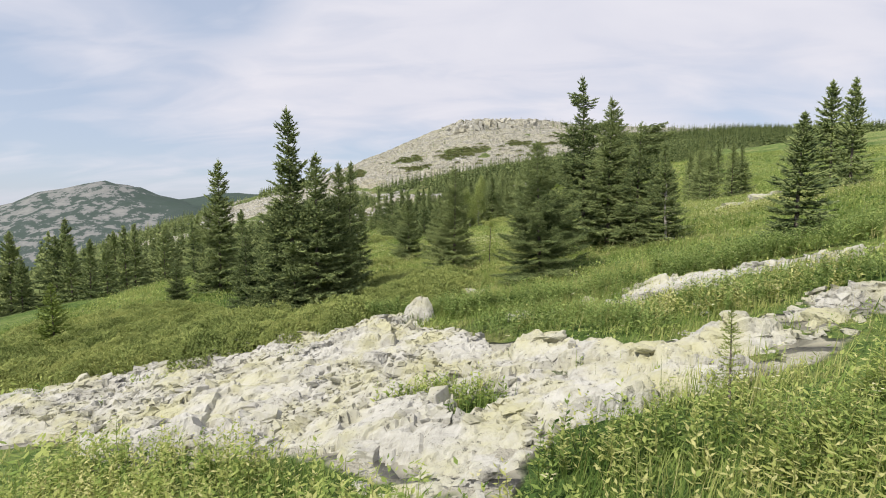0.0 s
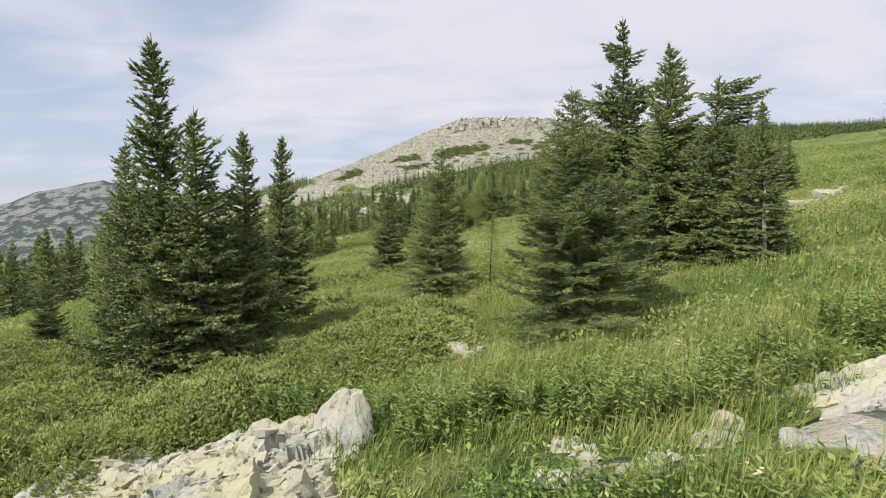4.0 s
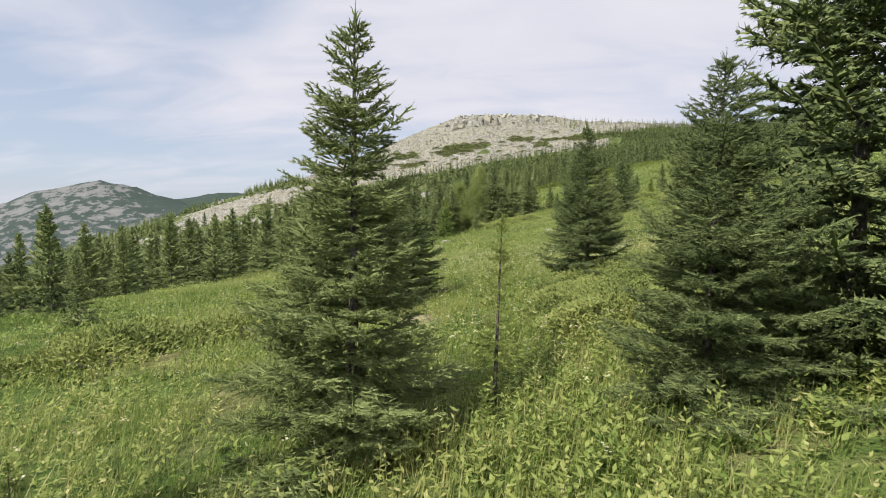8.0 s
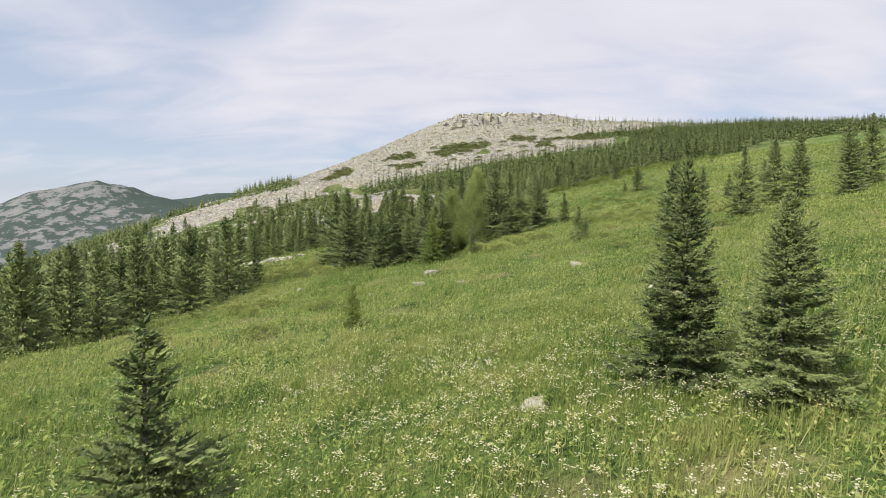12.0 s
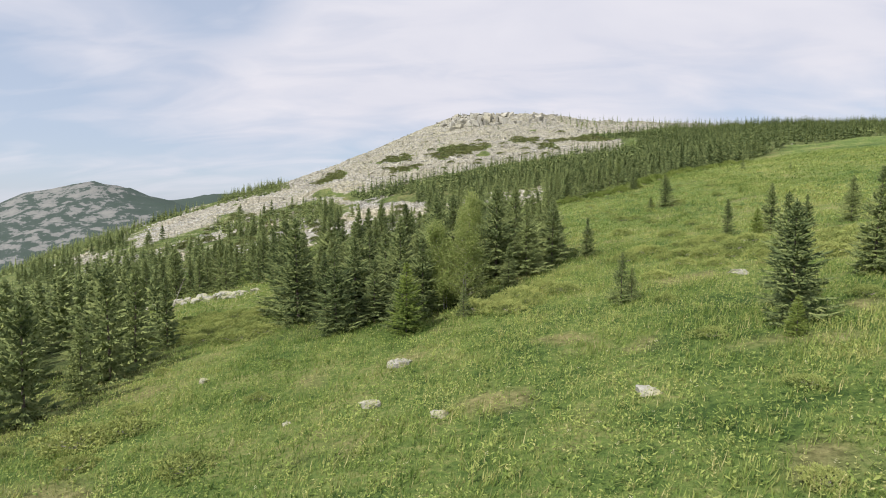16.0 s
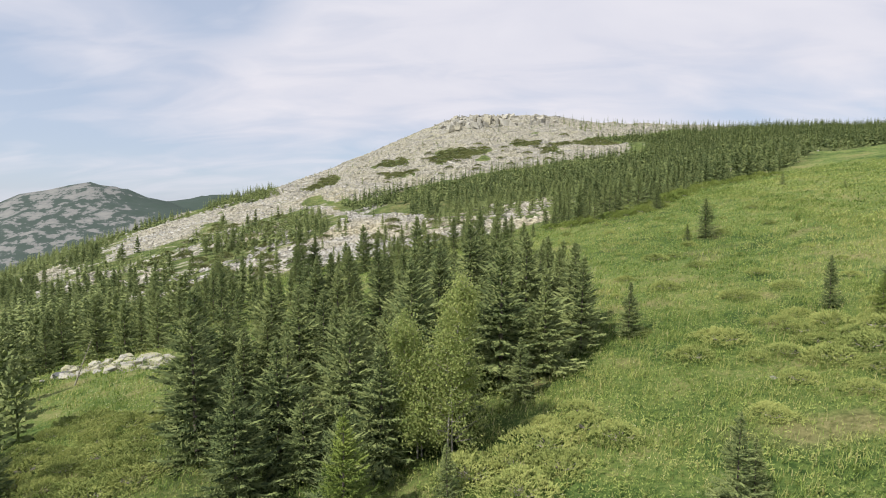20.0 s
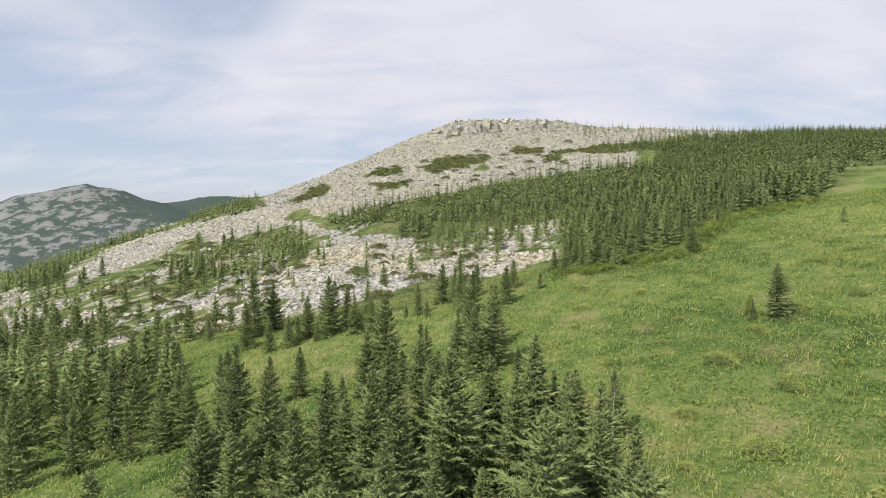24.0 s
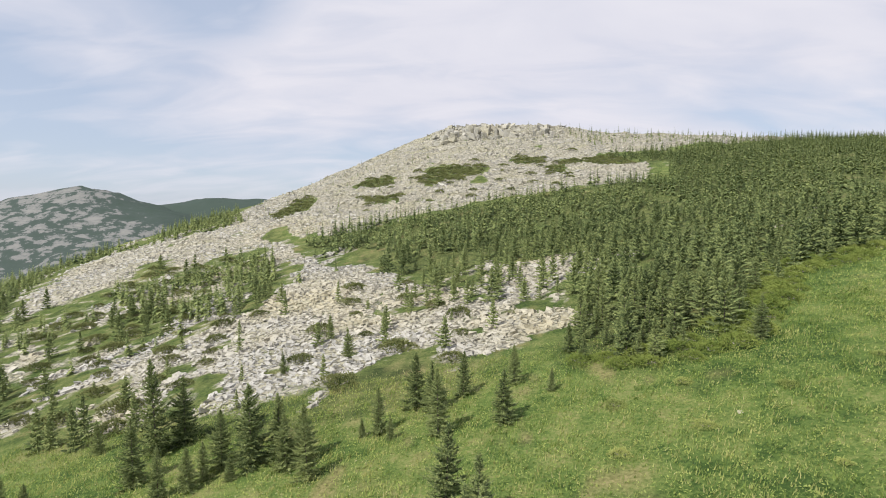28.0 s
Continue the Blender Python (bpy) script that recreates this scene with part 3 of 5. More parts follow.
def tube(points, radii, sides=7):
    """A bent, tapering stem."""
    points = np.asarray(points, float)
    q = np.linspace(0, 2 * np.pi, sides, endpoint=False)
    vs = np.concatenate([p + r * np.stack([np.cos(q), np.sin(q), 0 * q], 1) for p, r in zip(points, radii)])
    f = []
    for k in range(len(points) - 1):
        for j in range(sides):
            a, b = k * sides + j, k * sides + (j + 1) % sides
            f += [(a, b, b + sides), (a, b + sides, a + sides)]
    return vs, np.array(f)


# ---- spruces ----
def spruce_parts(seed, height, radius, gap, density, sub, girth, needles, needle, foot=0.04, spire=0.0, sparse_top=0.0, arms=(), fill=1.0, bare=0.0):
    """Trunk and crown of a spruce: whorls of drooping boughs, each a fan of needle-clad twigs."""
    rng = np.random.RandomState(seed)
    bend = rng.uniform(-0.012, 0.012, 2) * height
    trunk_at = lambda z: np.array([bend[0] * (z / height) ** 2, bend[1] * (z / height) ** 2, z])
    zs = np.linspace(-0.25, height * 0.985, 9)
    tv, tf = tube([trunk_at(max(z, 0)) + (0, 0, min(z, 0)) for z in zs], [0.015 * height * (1 - 0.97 * i / 8) + 0.004 for i in range(9)])
    A, D, L = [], [], []
    lop = rng.uniform(0, 6.28)
    up = np.array([0, 0, 1.0])

    def bough(z, ang, ln, rise, curl):
        out = np.array([math.cos(ang), math.sin(ang), 0.0])
        side = np.array([-out[1], out[0], 0.0])
        base = trunk_at(z)
        spine = lambda q: base + out * (q * ln)[:, None] + up * (ln * (rise * q + curl * q**2.2))[:, None]
        # the spine itself, as short overlapping lengths
        m = max(2, int(ln / max(2.2 * density, 0.16)))
        e = np.linspace(bare, 1.0, m + 1)
        p = spine(e)
        A.append(p[:-1]), D.append(p[1:] - p[:-1]), L.append(1.45 * np.linalg.norm(p[1:] - p[:-1], axis=1))
        n = max(2, int(fill * ln / density))
        q = (np.arange(n) + rng.uniform(0.1, 0.9, n)) / n
        q = q[q > 0.08 + bare]
        pos = spine(q)
        fwd = unit(out + up * (rise + curl * 2.2 * q**1.2)[:, None])
        for sgn in (-1, 1):
            tl = np.clip((0.05 + 0.10 * min(ln, 0.8) + 0.40 * ln * (1 - q) ** 0.8 * np.clip(q * 4, 0.2, 1)) * rng.uniform(0.6, 1.25, len(q)), 0.05, 0.45)
            way = unit(fwd * rng.uniform(0.6, 1.0, len(q))[:, None] + sgn * side * rng.uniform(0.6, 1.0, len(q))[:, None] + up * rng.uniform(-0.36, 0.16, len(q))[:, None])
            A.append(pos), D.append(way), L.append(tl)
            if not sub:
                continue
            # side twigs, alternately to both sides, drooping a little
            count = np.minimum((tl / sub).astype(int), 8)
            k = np.repeat(np.arange(len(q)), count)
            if len(k) == 0:
                continue
            step = np.concatenate([np.arange(c) for c in count])
            at = np.clip((step + rng.uniform(0.5, 1.2, len(k))) / np.maximum(count[k], 1), 0.15, 0.92)
            across = unit(np.cross(way[k], up))
            flip = np.where((step + rng.randint(0, 2, len(k))) % 2, 1.0, -1.0)[:, None]
            A.append(pos[k] + way[k] * (tl[k] * at)[:, None])
            D.append(unit(way[k] * 0.9 + across * flip * rng.uniform(0.4, 1.1, (len(k), 1)) + up * rng.uniform(-0.35, 0.5, (len(k), 1))))
            L.append(np.clip(tl[k] * (1.1 - at) * rng.uniform(0.45, 0.8, len(k)), 0.06, 0.17))

    def reach_at(u):
        if spire and u > spire:
            return 0.27 * radius * ((1 - u) / (1 - spire)) ** 0.62 * rng.uniform(0.7, 1.35)
        w = (1 - u) ** 0.85 if not spire else 0.25 + 0.76 * (1 - u / spire) ** 0.8
        return radius * w * (1.06 if u > 0.12 else 0.84 + 1.8 * u)

    z = foot * height
    while z < height * 0.97:
        u = z / height
        reach = reach_at(u)
        reach *= 1 - sparse_top * math.exp(-((u - 0.78) / 0.07) ** 2)
        count = int(rng.randint(6, 9)) if u < 0.8 else int(rng.randint(5, 8))
        start, tier = rng.uniform(0, 6.28), rng.uniform(0.82, 1.14)
        for k in range(count):
            ang = start + 6.283 * k / count + rng.uniform(-0.35, 0.35)
            ln = max(reach * tier * rng.uniform(0.66, 1.12) * (1 + 0.16 * math.cos(ang - lop)), 0.07)
            bough(z + rng.uniform(-0.4, 0.4) * gap, ang, ln, -0.34 + 0.95 * u**1.4 + rng.uniform(-0.12, 0.12), 0.30 + rng.uniform(-0.1, 0.1))
        z += gap * rng.uniform(0.75, 1.25) * (0.7 + 0.5 * (1 - u))
    for u, ang, ln in arms:
        for k in range(4):
            bough((u - 0.012 * k) * height, ang + 0.16 * (k - 1.5), ln * (1 - 0.09 * k), 0.05 - 0.05 * k, 0.12)
    # the leader with its last ring of upright twigs
    for k in range(7):
        q = k * 0.9 + rng.uniform(-0.2, 0.2)
        A.append(trunk_at(height * (0.945 + 0.006 * k))[None]), D.append(np.array([[0.55 * math.cos(q), 0.55 * math.sin(q), 1.0]]) if k else np.array([[rng.uniform(-0.1, 0.1), 0, 1.0]]))
        L.append(np.array([height * (0.03 if k else 0.075)]))
    A, D, L = np.concatenate(A), unit(np.concatenate(D)), np.concatenate(L)
    thick = girth * rng.uniform(0.75, 1.25, len(A)) * np.clip(0.35 + 2.2 * L / max(6 * girth, 0.1), 0.45, 1.0)
    pieces = [spindles(A, D, L, thick, 0.35)]
    for k in range(needles):
        q = (k + rng.uniform(0, 1, len(A))) / needles
        away = unit(np.cross(D, rng.normal(size=(len(A), 3))))
        at = A + D * (L * (0.06 + 0.92 * q))[:, None] + away * (0.45 * thick * (1 - 0.6 * q))[:, None]
        ln = needle * rng.uniform(0.7, 1.3, len(A))
        pieces.append(blades(at, unit(D * rng.uniform(0.5, 1.0, (len(A), 1)) + away * 0.9), np.cross(D, away), ln, (0.24 if girth > 0.016 else 0.20) * ln))
    v, f = joined(pieces)
    return (tv, tf), (v, f)


def spruce(seed, height, radius, gap, density, sub, girth, needles, needle, mat, name="spruce_tree", **more):
    """A spruce as a thing of its own, standing at the origin."""
    (tv, tf), (v, f) = spruce_parts(seed, height, radius, gap, density, sub, girth, needles, needle, **more)
    root = new(name)
    part("trunk", build_mesh("trunk", tv, tf, BARK, True), root)
    part("crown", build_mesh("crown", v, f, mat), root)
    return root


def put(kind, made, x, y, h, base_height, wide=1.0, turn=None, sink=0.1):
    """A copy of a plant at (x, y) on the ground, h high."""
    s = h / base_height
    a = random.uniform(0, 6.28) if turn is None else turn
    m = Matrix.LocRotScale((x, y, float(land(x, y)[0]) - sink * s), Euler((random.uniform(-0.03, 0.03), random.uniform(-0.03, 0.03), a)), (s * wide, s * wide, s))
    if kind not in made:
        kind.matrix_basis = m
        made.add(kind)
        return kind
    c = copy_thing(kind, Matrix.Identity(4))
    c.matrix_basis = m
    return c


used = set()
NEAR_SPRUCES = [spruce(11, 6.0, 1.65, 0.21, 0.10, 0.09, 0.030, 5, 0.056, SPRUCE), spruce(12, 6.0, 1.8, 0.21, 0.10, 0.09, 0.030, 5, 0.056, SPRUCE), spruce(13, 6.0, 1.55, 0.22, 0.10, 0.09, 0.030, 5, 0.056, SPRUCE, sparse_top=0.5)]
SPIRE_SPRUCES = [spruce(61, 6.0, 1.65, 0.19, 0.095, 0.09, 0.030, 5, 0.056, SPRUCE, spire=0.60, foot=0.02), spruce(62, 6.0, 1.6, 0.20, 0.095, 0.09, 0.030, 5, 0.056, SPRUCE, spire=0.72, foot=0.02)]
CLOSE_SPRUCES = [spruce(17, 5.0, 1.9, 0.19, 0.078, 0.048, 0.011, 17, 0.032, SPRUCE, foot=0.02), spruce(18, 5.2, 1.4, 0.21, 0.066, 0.042, 0.012, 16, 0.027, SPRUCE, foot=0.02), spruce(19, 7.0, 2.0, 0.21, 0.088, 0.08, 0.026, 5, 0.046, SPRUCE, foot=0.02)]
ODD_SPRUCE = spruce(15, 6.0, 1.75, 0.21, 0.095, 0.085, 0.026, 5, 0.048, SPRUCE, sparse_top=0.4, arms=[(0.96, 0.05, 1.15), (0.88, 0.0, 1.5), (0.90, 3.0, 0.6), (0.80, -0.3, 1.3)])
TALL_ODD = spruce(16, 6.0, 1.6, 0.21, 0.095, 0.085, 0.026, 5, 0.048, SPRUCE, sparse_top=0.6, arms=[(0.90, 3.0, 0.55), (0.88, 2.5, 0.5), (0.86, -0.1, 0.5), (0.72, 0.2, 1.2), (0.66, 3.2, 1.1)])
MID_SPRUCES = [spruce(21, 6.0, 1.55, 0.26, 0.19, 0.17, 0.060, 2, 0.12, SPRUCE), spruce(22, 6.0, 1.75, 0.26, 0.19, 0.17, 0.060, 2, 0.12, SPRUCE), spruce(23, 6.0, 1.45, 0.27, 0.19, 0.17, 0.060, 2, 0.12, SPRUCE), spruce(24, 6.0, 1.8, 0.26, 0.19, 0.17, 0.060, 2, 0.12, SPRUCE, sparse_top=0.5)]
YOUNG = [spruce(31, 3.0, 0.9, 0.17, 0.11, 0.10, 0.028, 4, 0.05, FRESH, "young_spruce"), spruce(32, 3.0, 0.78, 0.18, 0.11, 0.10, 0.028, 4, 0.05, SPRUCE, "young_spruce")]
SAPLING = spruce(33, 3.0, 0.62, 0.20, 0.10, 0.09, 0.008, 18, 0.026, FRESH, "young_spruce", fill=0.8, bare=0.08)
FAR_SPRUCES = [spruce(41, 6.0, 1.6, 0.36, 0.28, 0.0, 0.11, 2, 0.2, SPRUCE), spruce(42, 6.0, 1.75, 0.36, 0.28, 0.0, 0.11, 2, 0.2, SPRUCE), spruce(43, 6.0, 1.45, 0.38, 0.28, 0.0, 0.11, 2, 0.2, SPRUCE)]


def plant(rows, kinds, base, label, category, group, wide=1.0):
    for i, row in enumerate(rows):
        x, y, h = row[:3]
        w = row[3] if len(row) > 3 else 1.0
        ob = put(kinds[i % len(kinds)], used, x, y, h, base, wide * w)
        tagged(ob, label, category, group)


# x, y, height, how wide
plant([(-5.6, 21.6, 7.9, 0.95), (-4.6, 21.0, 6.1, 1.0), (-4.0, 22.1, 5.7, 1.0), (-13.0, 33.5, 7.9, 0.9), (-4.2, 25.6, 6.1, 0.9)],
      SPIRE_SPRUCES, 6.0, "tall dark green spruce with a narrow spire", "tree", "spruces of the meadow")
plant([(-6.6, 22.3, 4.4, 1.0), (-5.3, 20.6, 2.8, 1.2), (9.4, 24.4, 4.3, 1.1), (-13.3, 28.6, 2.7, 1.1)],
      NEAR_SPRUCES, 6.0, "tall dark green spruce standing in mountain meadow", "tree", "spruces of the meadow")
for kind, base, x, y, h, w in ((CLOSE_SPRUCES[0], 5.0, 3.5, 20.7, 5.0, 1.05), (CLOSE_SPRUCES[1], 5.2, 0.55, 28.9, 5.5, 1.1), (CLOSE_SPRUCES[1], 5.2, 5.9, 38.7, 4.9, 1.05), (CLOSE_SPRUCES[2], 7.0, 7.8, 27.4, 7.2, 1.1), (CLOSE_SPRUCES[0], 5.0, 4.75, 28.6, 4.0, 1.0)):
    tagged(put(kind, used, x, y, h, base, w), "bushy green spruce with drooping lower boughs", "tree", "spruces of the meadow")
tagged(put(TALL_ODD, used, 7.2, 29.6, 8.7, 6.0, 0.9, 0.0), "tall spruce with a ragged sparse top", "tree", "spruces of the meadow")
tagged(put(ODD_SPRUCE, used, 8.6, 25.8, 5.6, 6.0, 1.0, 0.0), "dark spruce with flat arms and a broken top", "tree", "spruces of the meadow")
plant([(-2.5, 42.0, 4.95, 1.1), (-0.2, 40.6, 4.55, 1.15), (0.65, 42.2, 3.95, 1.3), (8.0, 49.8, 4.8, 0.95), (8.9, 47.9, 3.9, 1.0), (6.6, 31.5, 3.4, 0.75), (-8.4, 24.5, 3.6, 1.1)],
      NEAR_SPRUCES, 6.0, "bushy green spruce among tall meadow grass", "tree", "spruces of the meadow")
plant([(11.3, 18.5, 4.1, 1.2), (28.9, 43.3, 7.9), (26.8, 38.2, 7.2), (30.2, 68.0, 7.0), (26.3, 57.2, 5.2), (19.2, 78.9, 5.3, 1.1), (20.7, 81.9, 5.4, 1.2), (27.1, 84.9, 5.7), (32.4, 89.5, 6.2), (34.8, 90.0, 6.2),
       (29.9, 106.5, 3.4), (35.8, 104.5, 3.0), (33.1, 105.3, 4.4), (40.1, 105.2, 4.1), (36.8, 139.2, 4.8, 1.5), (17.2, 106.5, 3.6), (13.8, 105.0, 6.0), (14.2, 113.5, 5.5), (38, 88, 6.5), (41, 92, 6), (45, 95, 7), (26.9, 60.5, 5.5), (27.2, 54.7, 5.2), (28.7, 55.9, 4.8), (27.8, 65.5, 5.3)],
      MID_SPRUCES, 6.0, "dark green spruce on the open grassy slope", "tree", "spruces of the slope")
plant([(-14.4, 21.1, 2.8), (-12.5, 44.1, 2.9), (-1.3, 64.7, 2.1), (14.6, 87.7, 3.1), (35.3, 140.9, 1.8, 1.3), (34.6, 139.2, 1.9), (18.2, 76.9, 1.7), (15.3, 88.0, 2.0),
       (30.8, 103.3, 2.6), (64.5, 171.3, 2.4), (48.3, 140.3, 1.2), (65.7, 157.3, 1.4), (2.0, 89.5, 4.6), (5.6, 91.0, 2.2)],
      YOUNG, 3.0, "small young spruce with pale green shoots", "tree", "young spruces")
plant([(2.4, 29.9, 2.75, 0.9), (3.5, 6.9, 1.25, 1.1), (-2.4, 27.2, 1.1, 1.2)], [SAPLING], 3.0, "thin sparse spruce sapling with a long leader", "tree", "young spruces")
plant([(11.7, 138.0, 7.4), (9.9, 136.6, 6.1), (13.0, 131.6, 3.4), (5.5, 133.5, 6.0), (2.6, 136.5, 8.6), (0.9, 136.2, 5.6), (0.4, 127.8, 4.5), (-10.0, 135.7, 6.5), (-5.4, 138.7, 4.6), (-7.7, 137.6, 4.5), (-4.0, 119, 7.5),
       (-24.5, 146.8, 7.6), (-34.3, 148.7, 6.2), (-25.0, 157.9, 3.5), (-28.7, 159.9, 4.2), (14.1, 123.1, 4.2), (15.4, 122.8, 3.6), (17.4, 122.2, 4.0)],
      MID_SPRUCES, 6.0, "dark slender spruce in a loose grove", "tree", "spruces of the grove")
plant([(-18.4, 167.0, 10.0, 0.75), (-7.0, 161.0, 7.6), (6.0, 137.2, 4.8), (-3.6, 159.5, 4.9), (-26.2, 170.3, 3.6), (15.2, 161.1, 4.8), (10.0, 145.5, 7.6), (12.0, 143.5, 6.2), (20.3, 165.9, 2.4), (7.2, 167.9, 5.7), (-7.4, 199.0, 3.9),
       (-16.5, 169, 7), (-5.2, 163.5, 5.5), (-2.2, 160.4, 5.2), (4.0, 163.0, 4.4), (9.0, 166.0, 5.0), (12.0, 168.5, 4.6), (17.2, 169.5, 4.0), (1.0, 199.0, 3.6), (-3.0, 189.0, 4.2), (-11.0, 186.0, 3.0)],
      MID_SPRUCES, 6.0, "slender green spruce at the edge of a stone field", "tree", "spruces by the stone field")


plant([(-17.7, 161.3, 6.2), (-11.6, 158.4, 3.9), (-10.9, 160.0, 3.5), (-8.3, 159.1, 2.5), (-2.5, 159.1, 3.4), (2.5, 163.0, 1.8), (5.2, 161.3, 2.3), (41.5, 168.1, 4.5), (29.6, 168.6, 2.9), (-32.2, 148.9, 5.6), (-25.7, 144.9, 5.8), (-14.1, 131.7, 4.7),
       (-12.4, 132.5, 5.4), (3.9, 135.9, 3.4), (6.9, 133.8, 3.6), (8.7, 141.8, 4.8), (-1.1, 156.9, 5.0), (-10.0, 161.9, 5.4), (-13.8, 157.9, 4.5), (15.1, 116.9, 5.5), (13.9, 118.5, 5.6), (14.0, 107.7, 3.8), (9.5, 160.7, 6.0)],
      MID_SPRUCES, 6.0, "green spruce on the flowery slope", "tree", "spruces of the grove")


def scattered(poly, spacing, seed, tries=30000, keep=None):
    """Places inside an outline, no two closer than spacing."""
    rng = np.random.RandomState(seed)
    p = np.array(poly)
    cand = rng.uniform(p.min(0), p.max(0), (tries, 2))
    cand = cand[inside(cand[:, 0], cand[:, 1], poly)]
    if keep is not None:
        cand = cand[keep(cand[:, 0], cand[:, 1])]
    cell, out = {}, []
    for x, y in cand:
        k = (int(x // spacing), int(y // spacing))
        if any((x - a) ** 2 + (y - b) ** 2 < spacing**2 for i in (-1, 0, 1) for j in (-1, 0, 1) for a, b in cell.get((k[0] + i, k[1] + j), ())):
            continue
        cell.setdefault(k, []).append((x, y))
        out.append((x, y))
    return out


rs = random.Random(5)
plant([(x, y, rs.choice((3.2, 5.0, 5.8, 6.6, 7.4, 8.2)) * rs.uniform(0.9, 1.05)) for x, y in scattered(GROVE, 2.55, 3)],
      MID_SPRUCES, 6.0, "dark green spruce in a dense grove", "tree", "spruces of the grove", 1.12)
mid_left = [(x, y, rs.uniform(3.5, 7.0)) for x, y in scattered(WOOD_MID_LEFT, 3.4, 6)]
mid_left.sort(key=lambda q: q[1])
plant(mid_left[:24], FAR_SPRUCES, 6.0, "dark green spruce beyond the flowery glade", "tree", "spruces of the grove", 0.9)
left_rows = [(x, y, rs.uniform(4.0, 7.5)) for x, y in scattered(WOOD_LEFT, 3.1, 4, 30000, lambda x, y: wave_noise(x, y, 7, 4) > -0.55)]
left_rows += [(-48.4, 69.5, 7.9), (-53.9, 81.5, 8.9), (-26.4, 42.9, 4.5), (-24.9, 42.5, 4.0), (-28.5, 44.0, 5.0), (-31.0, 46.0, 5.5), (-17.3, 49.8, 5.4), (-27, 49, 5.6), (-33, 50, 6.4), (-37, 54, 7.0), (-22.5, 52, 5.2), (-29.5, 55, 6.3)]
left_rows.sort(key=lambda r: -r[0] + 0.3 * r[1])
plant(left_rows[:50], FAR_SPRUCES, 6.0, "dark green spruce at the edge of the lower wood", "tree", "spruces of the lower wood", 0.95)


# ---- woods further off: one mesh a wood ----
def bough_templates():
    out = []
    for seed, radius in ((51, 1.35), (52, 1.55), (53, 1.2)):
        trunk, crown = spruce_parts(seed, 6.0, radius * 1.15, 0.52, 0.55, 0.0, 0.17, 0, 0.2)
        out.append(joined([trunk, crown]))
    return out


FINE = bough_templates()


def fine_trees(rows):
    """Copies of the templates as one mesh: turned, scaled and set on the ground."""
    rng = np.random.RandomState(len(rows) + 5)
    pieces = []
    for k, (v, f) in enumerate(FINE):
        q = np.array(rows[k::3])
        a, s = rng.uniform(0, 6.283, len(q)), q[:, 2] / 6.0
        w = s * rng.uniform(0.85, 1.15, len(q))
        c, d = np.cos(a)[:, None], np.sin(a)[:, None]
        x = (v[:, 0] * c - v[:, 1] * d) * w[:, None] + q[:, :1]
        y = (v[:, 0] * d + v[:, 1] * c) * w[:, None] + q[:, 1:2]
        z = v[:, 2] * s[:, None] + (land(q[:, 0], q[:, 1]) - 0.1)[:, None]
        pieces.append((np.stack([x, y, z], -1).reshape(-1, 3), (f[None] + (np.arange(len(q)) * len(v))[:, None, None]).reshape(-1, f.shape[1])))
    return joined(pieces)


def far_wood(name, rows, label, levels=13, fans=6, fine=0):
    """Many slim spruces far away, each of drooping jagged tiers round a stem."""
    rng = np.random.RandomState(len(rows))
    rows = sorted(rows, key=lambda q: math.hypot(q[0] - 10, q[1] - 100))
    pieces = [fine_trees(rows[:fine])] if fine else []
    rows = np.array(rows[fine:])
    x, y, h = rows.T
    z = land(x, y) - 0.2
    wide = rng.uniform(0.18, 0.27, len(h)) * h
    for k in range(levels):
        u = 0.04 + 0.93 * k / levels
        for j in range(fans):
            ang = rng.uniform(0, 6.283, len(h)) if j == 0 else ang + 6.283 / fans + rng.uniform(-0.3, 0.3, len(h))
            ln = wide * (1 - u) ** 0.85 * rng.uniform(0.6, 1.3, len(h)) + 0.05
            out = np.stack([np.cos(ang), np.sin(ang), rng.uniform(-0.95, -0.35, len(h)) + 0.6 * u], 1)
            side = np.stack([-np.sin(ang), np.cos(ang), 0 * ang], 1)
            a = np.stack([x, y, z + h * (u + 0.05 + rng.uniform(-0.05, 0.05, len(h)) * (1 - u))], 1)
            pieces.append(kites(a, out, side, ln, ln * 0.62))
    stem = spindles(np.stack([x, y, z], 1), np.tile([[0, 0, 1.0]], (len(h), 1)), h * 1.03, h * 0.022, 0.1)
    pieces.append(stem)
    v, f = joined(pieces)
    return tagged(new(name, build_mesh(name, v, f, SPRUCE)), label, "wood", kind="stuff")


def wood_rows(poly, spacing, seed, low, high, gaps=0.0, size=20.0):
    keep = None
    if gaps:
        keep = lambda x, y: wave_noise(x, y, size, seed) + 0.4 * wave_noise(x, y, size / 3, seed + 1) > gaps - 0.6
    r = random.Random(seed)
    return [(x, y, r.uniform(low, high)) for x, y in scattered(poly, spacing, seed, 60000, keep)]


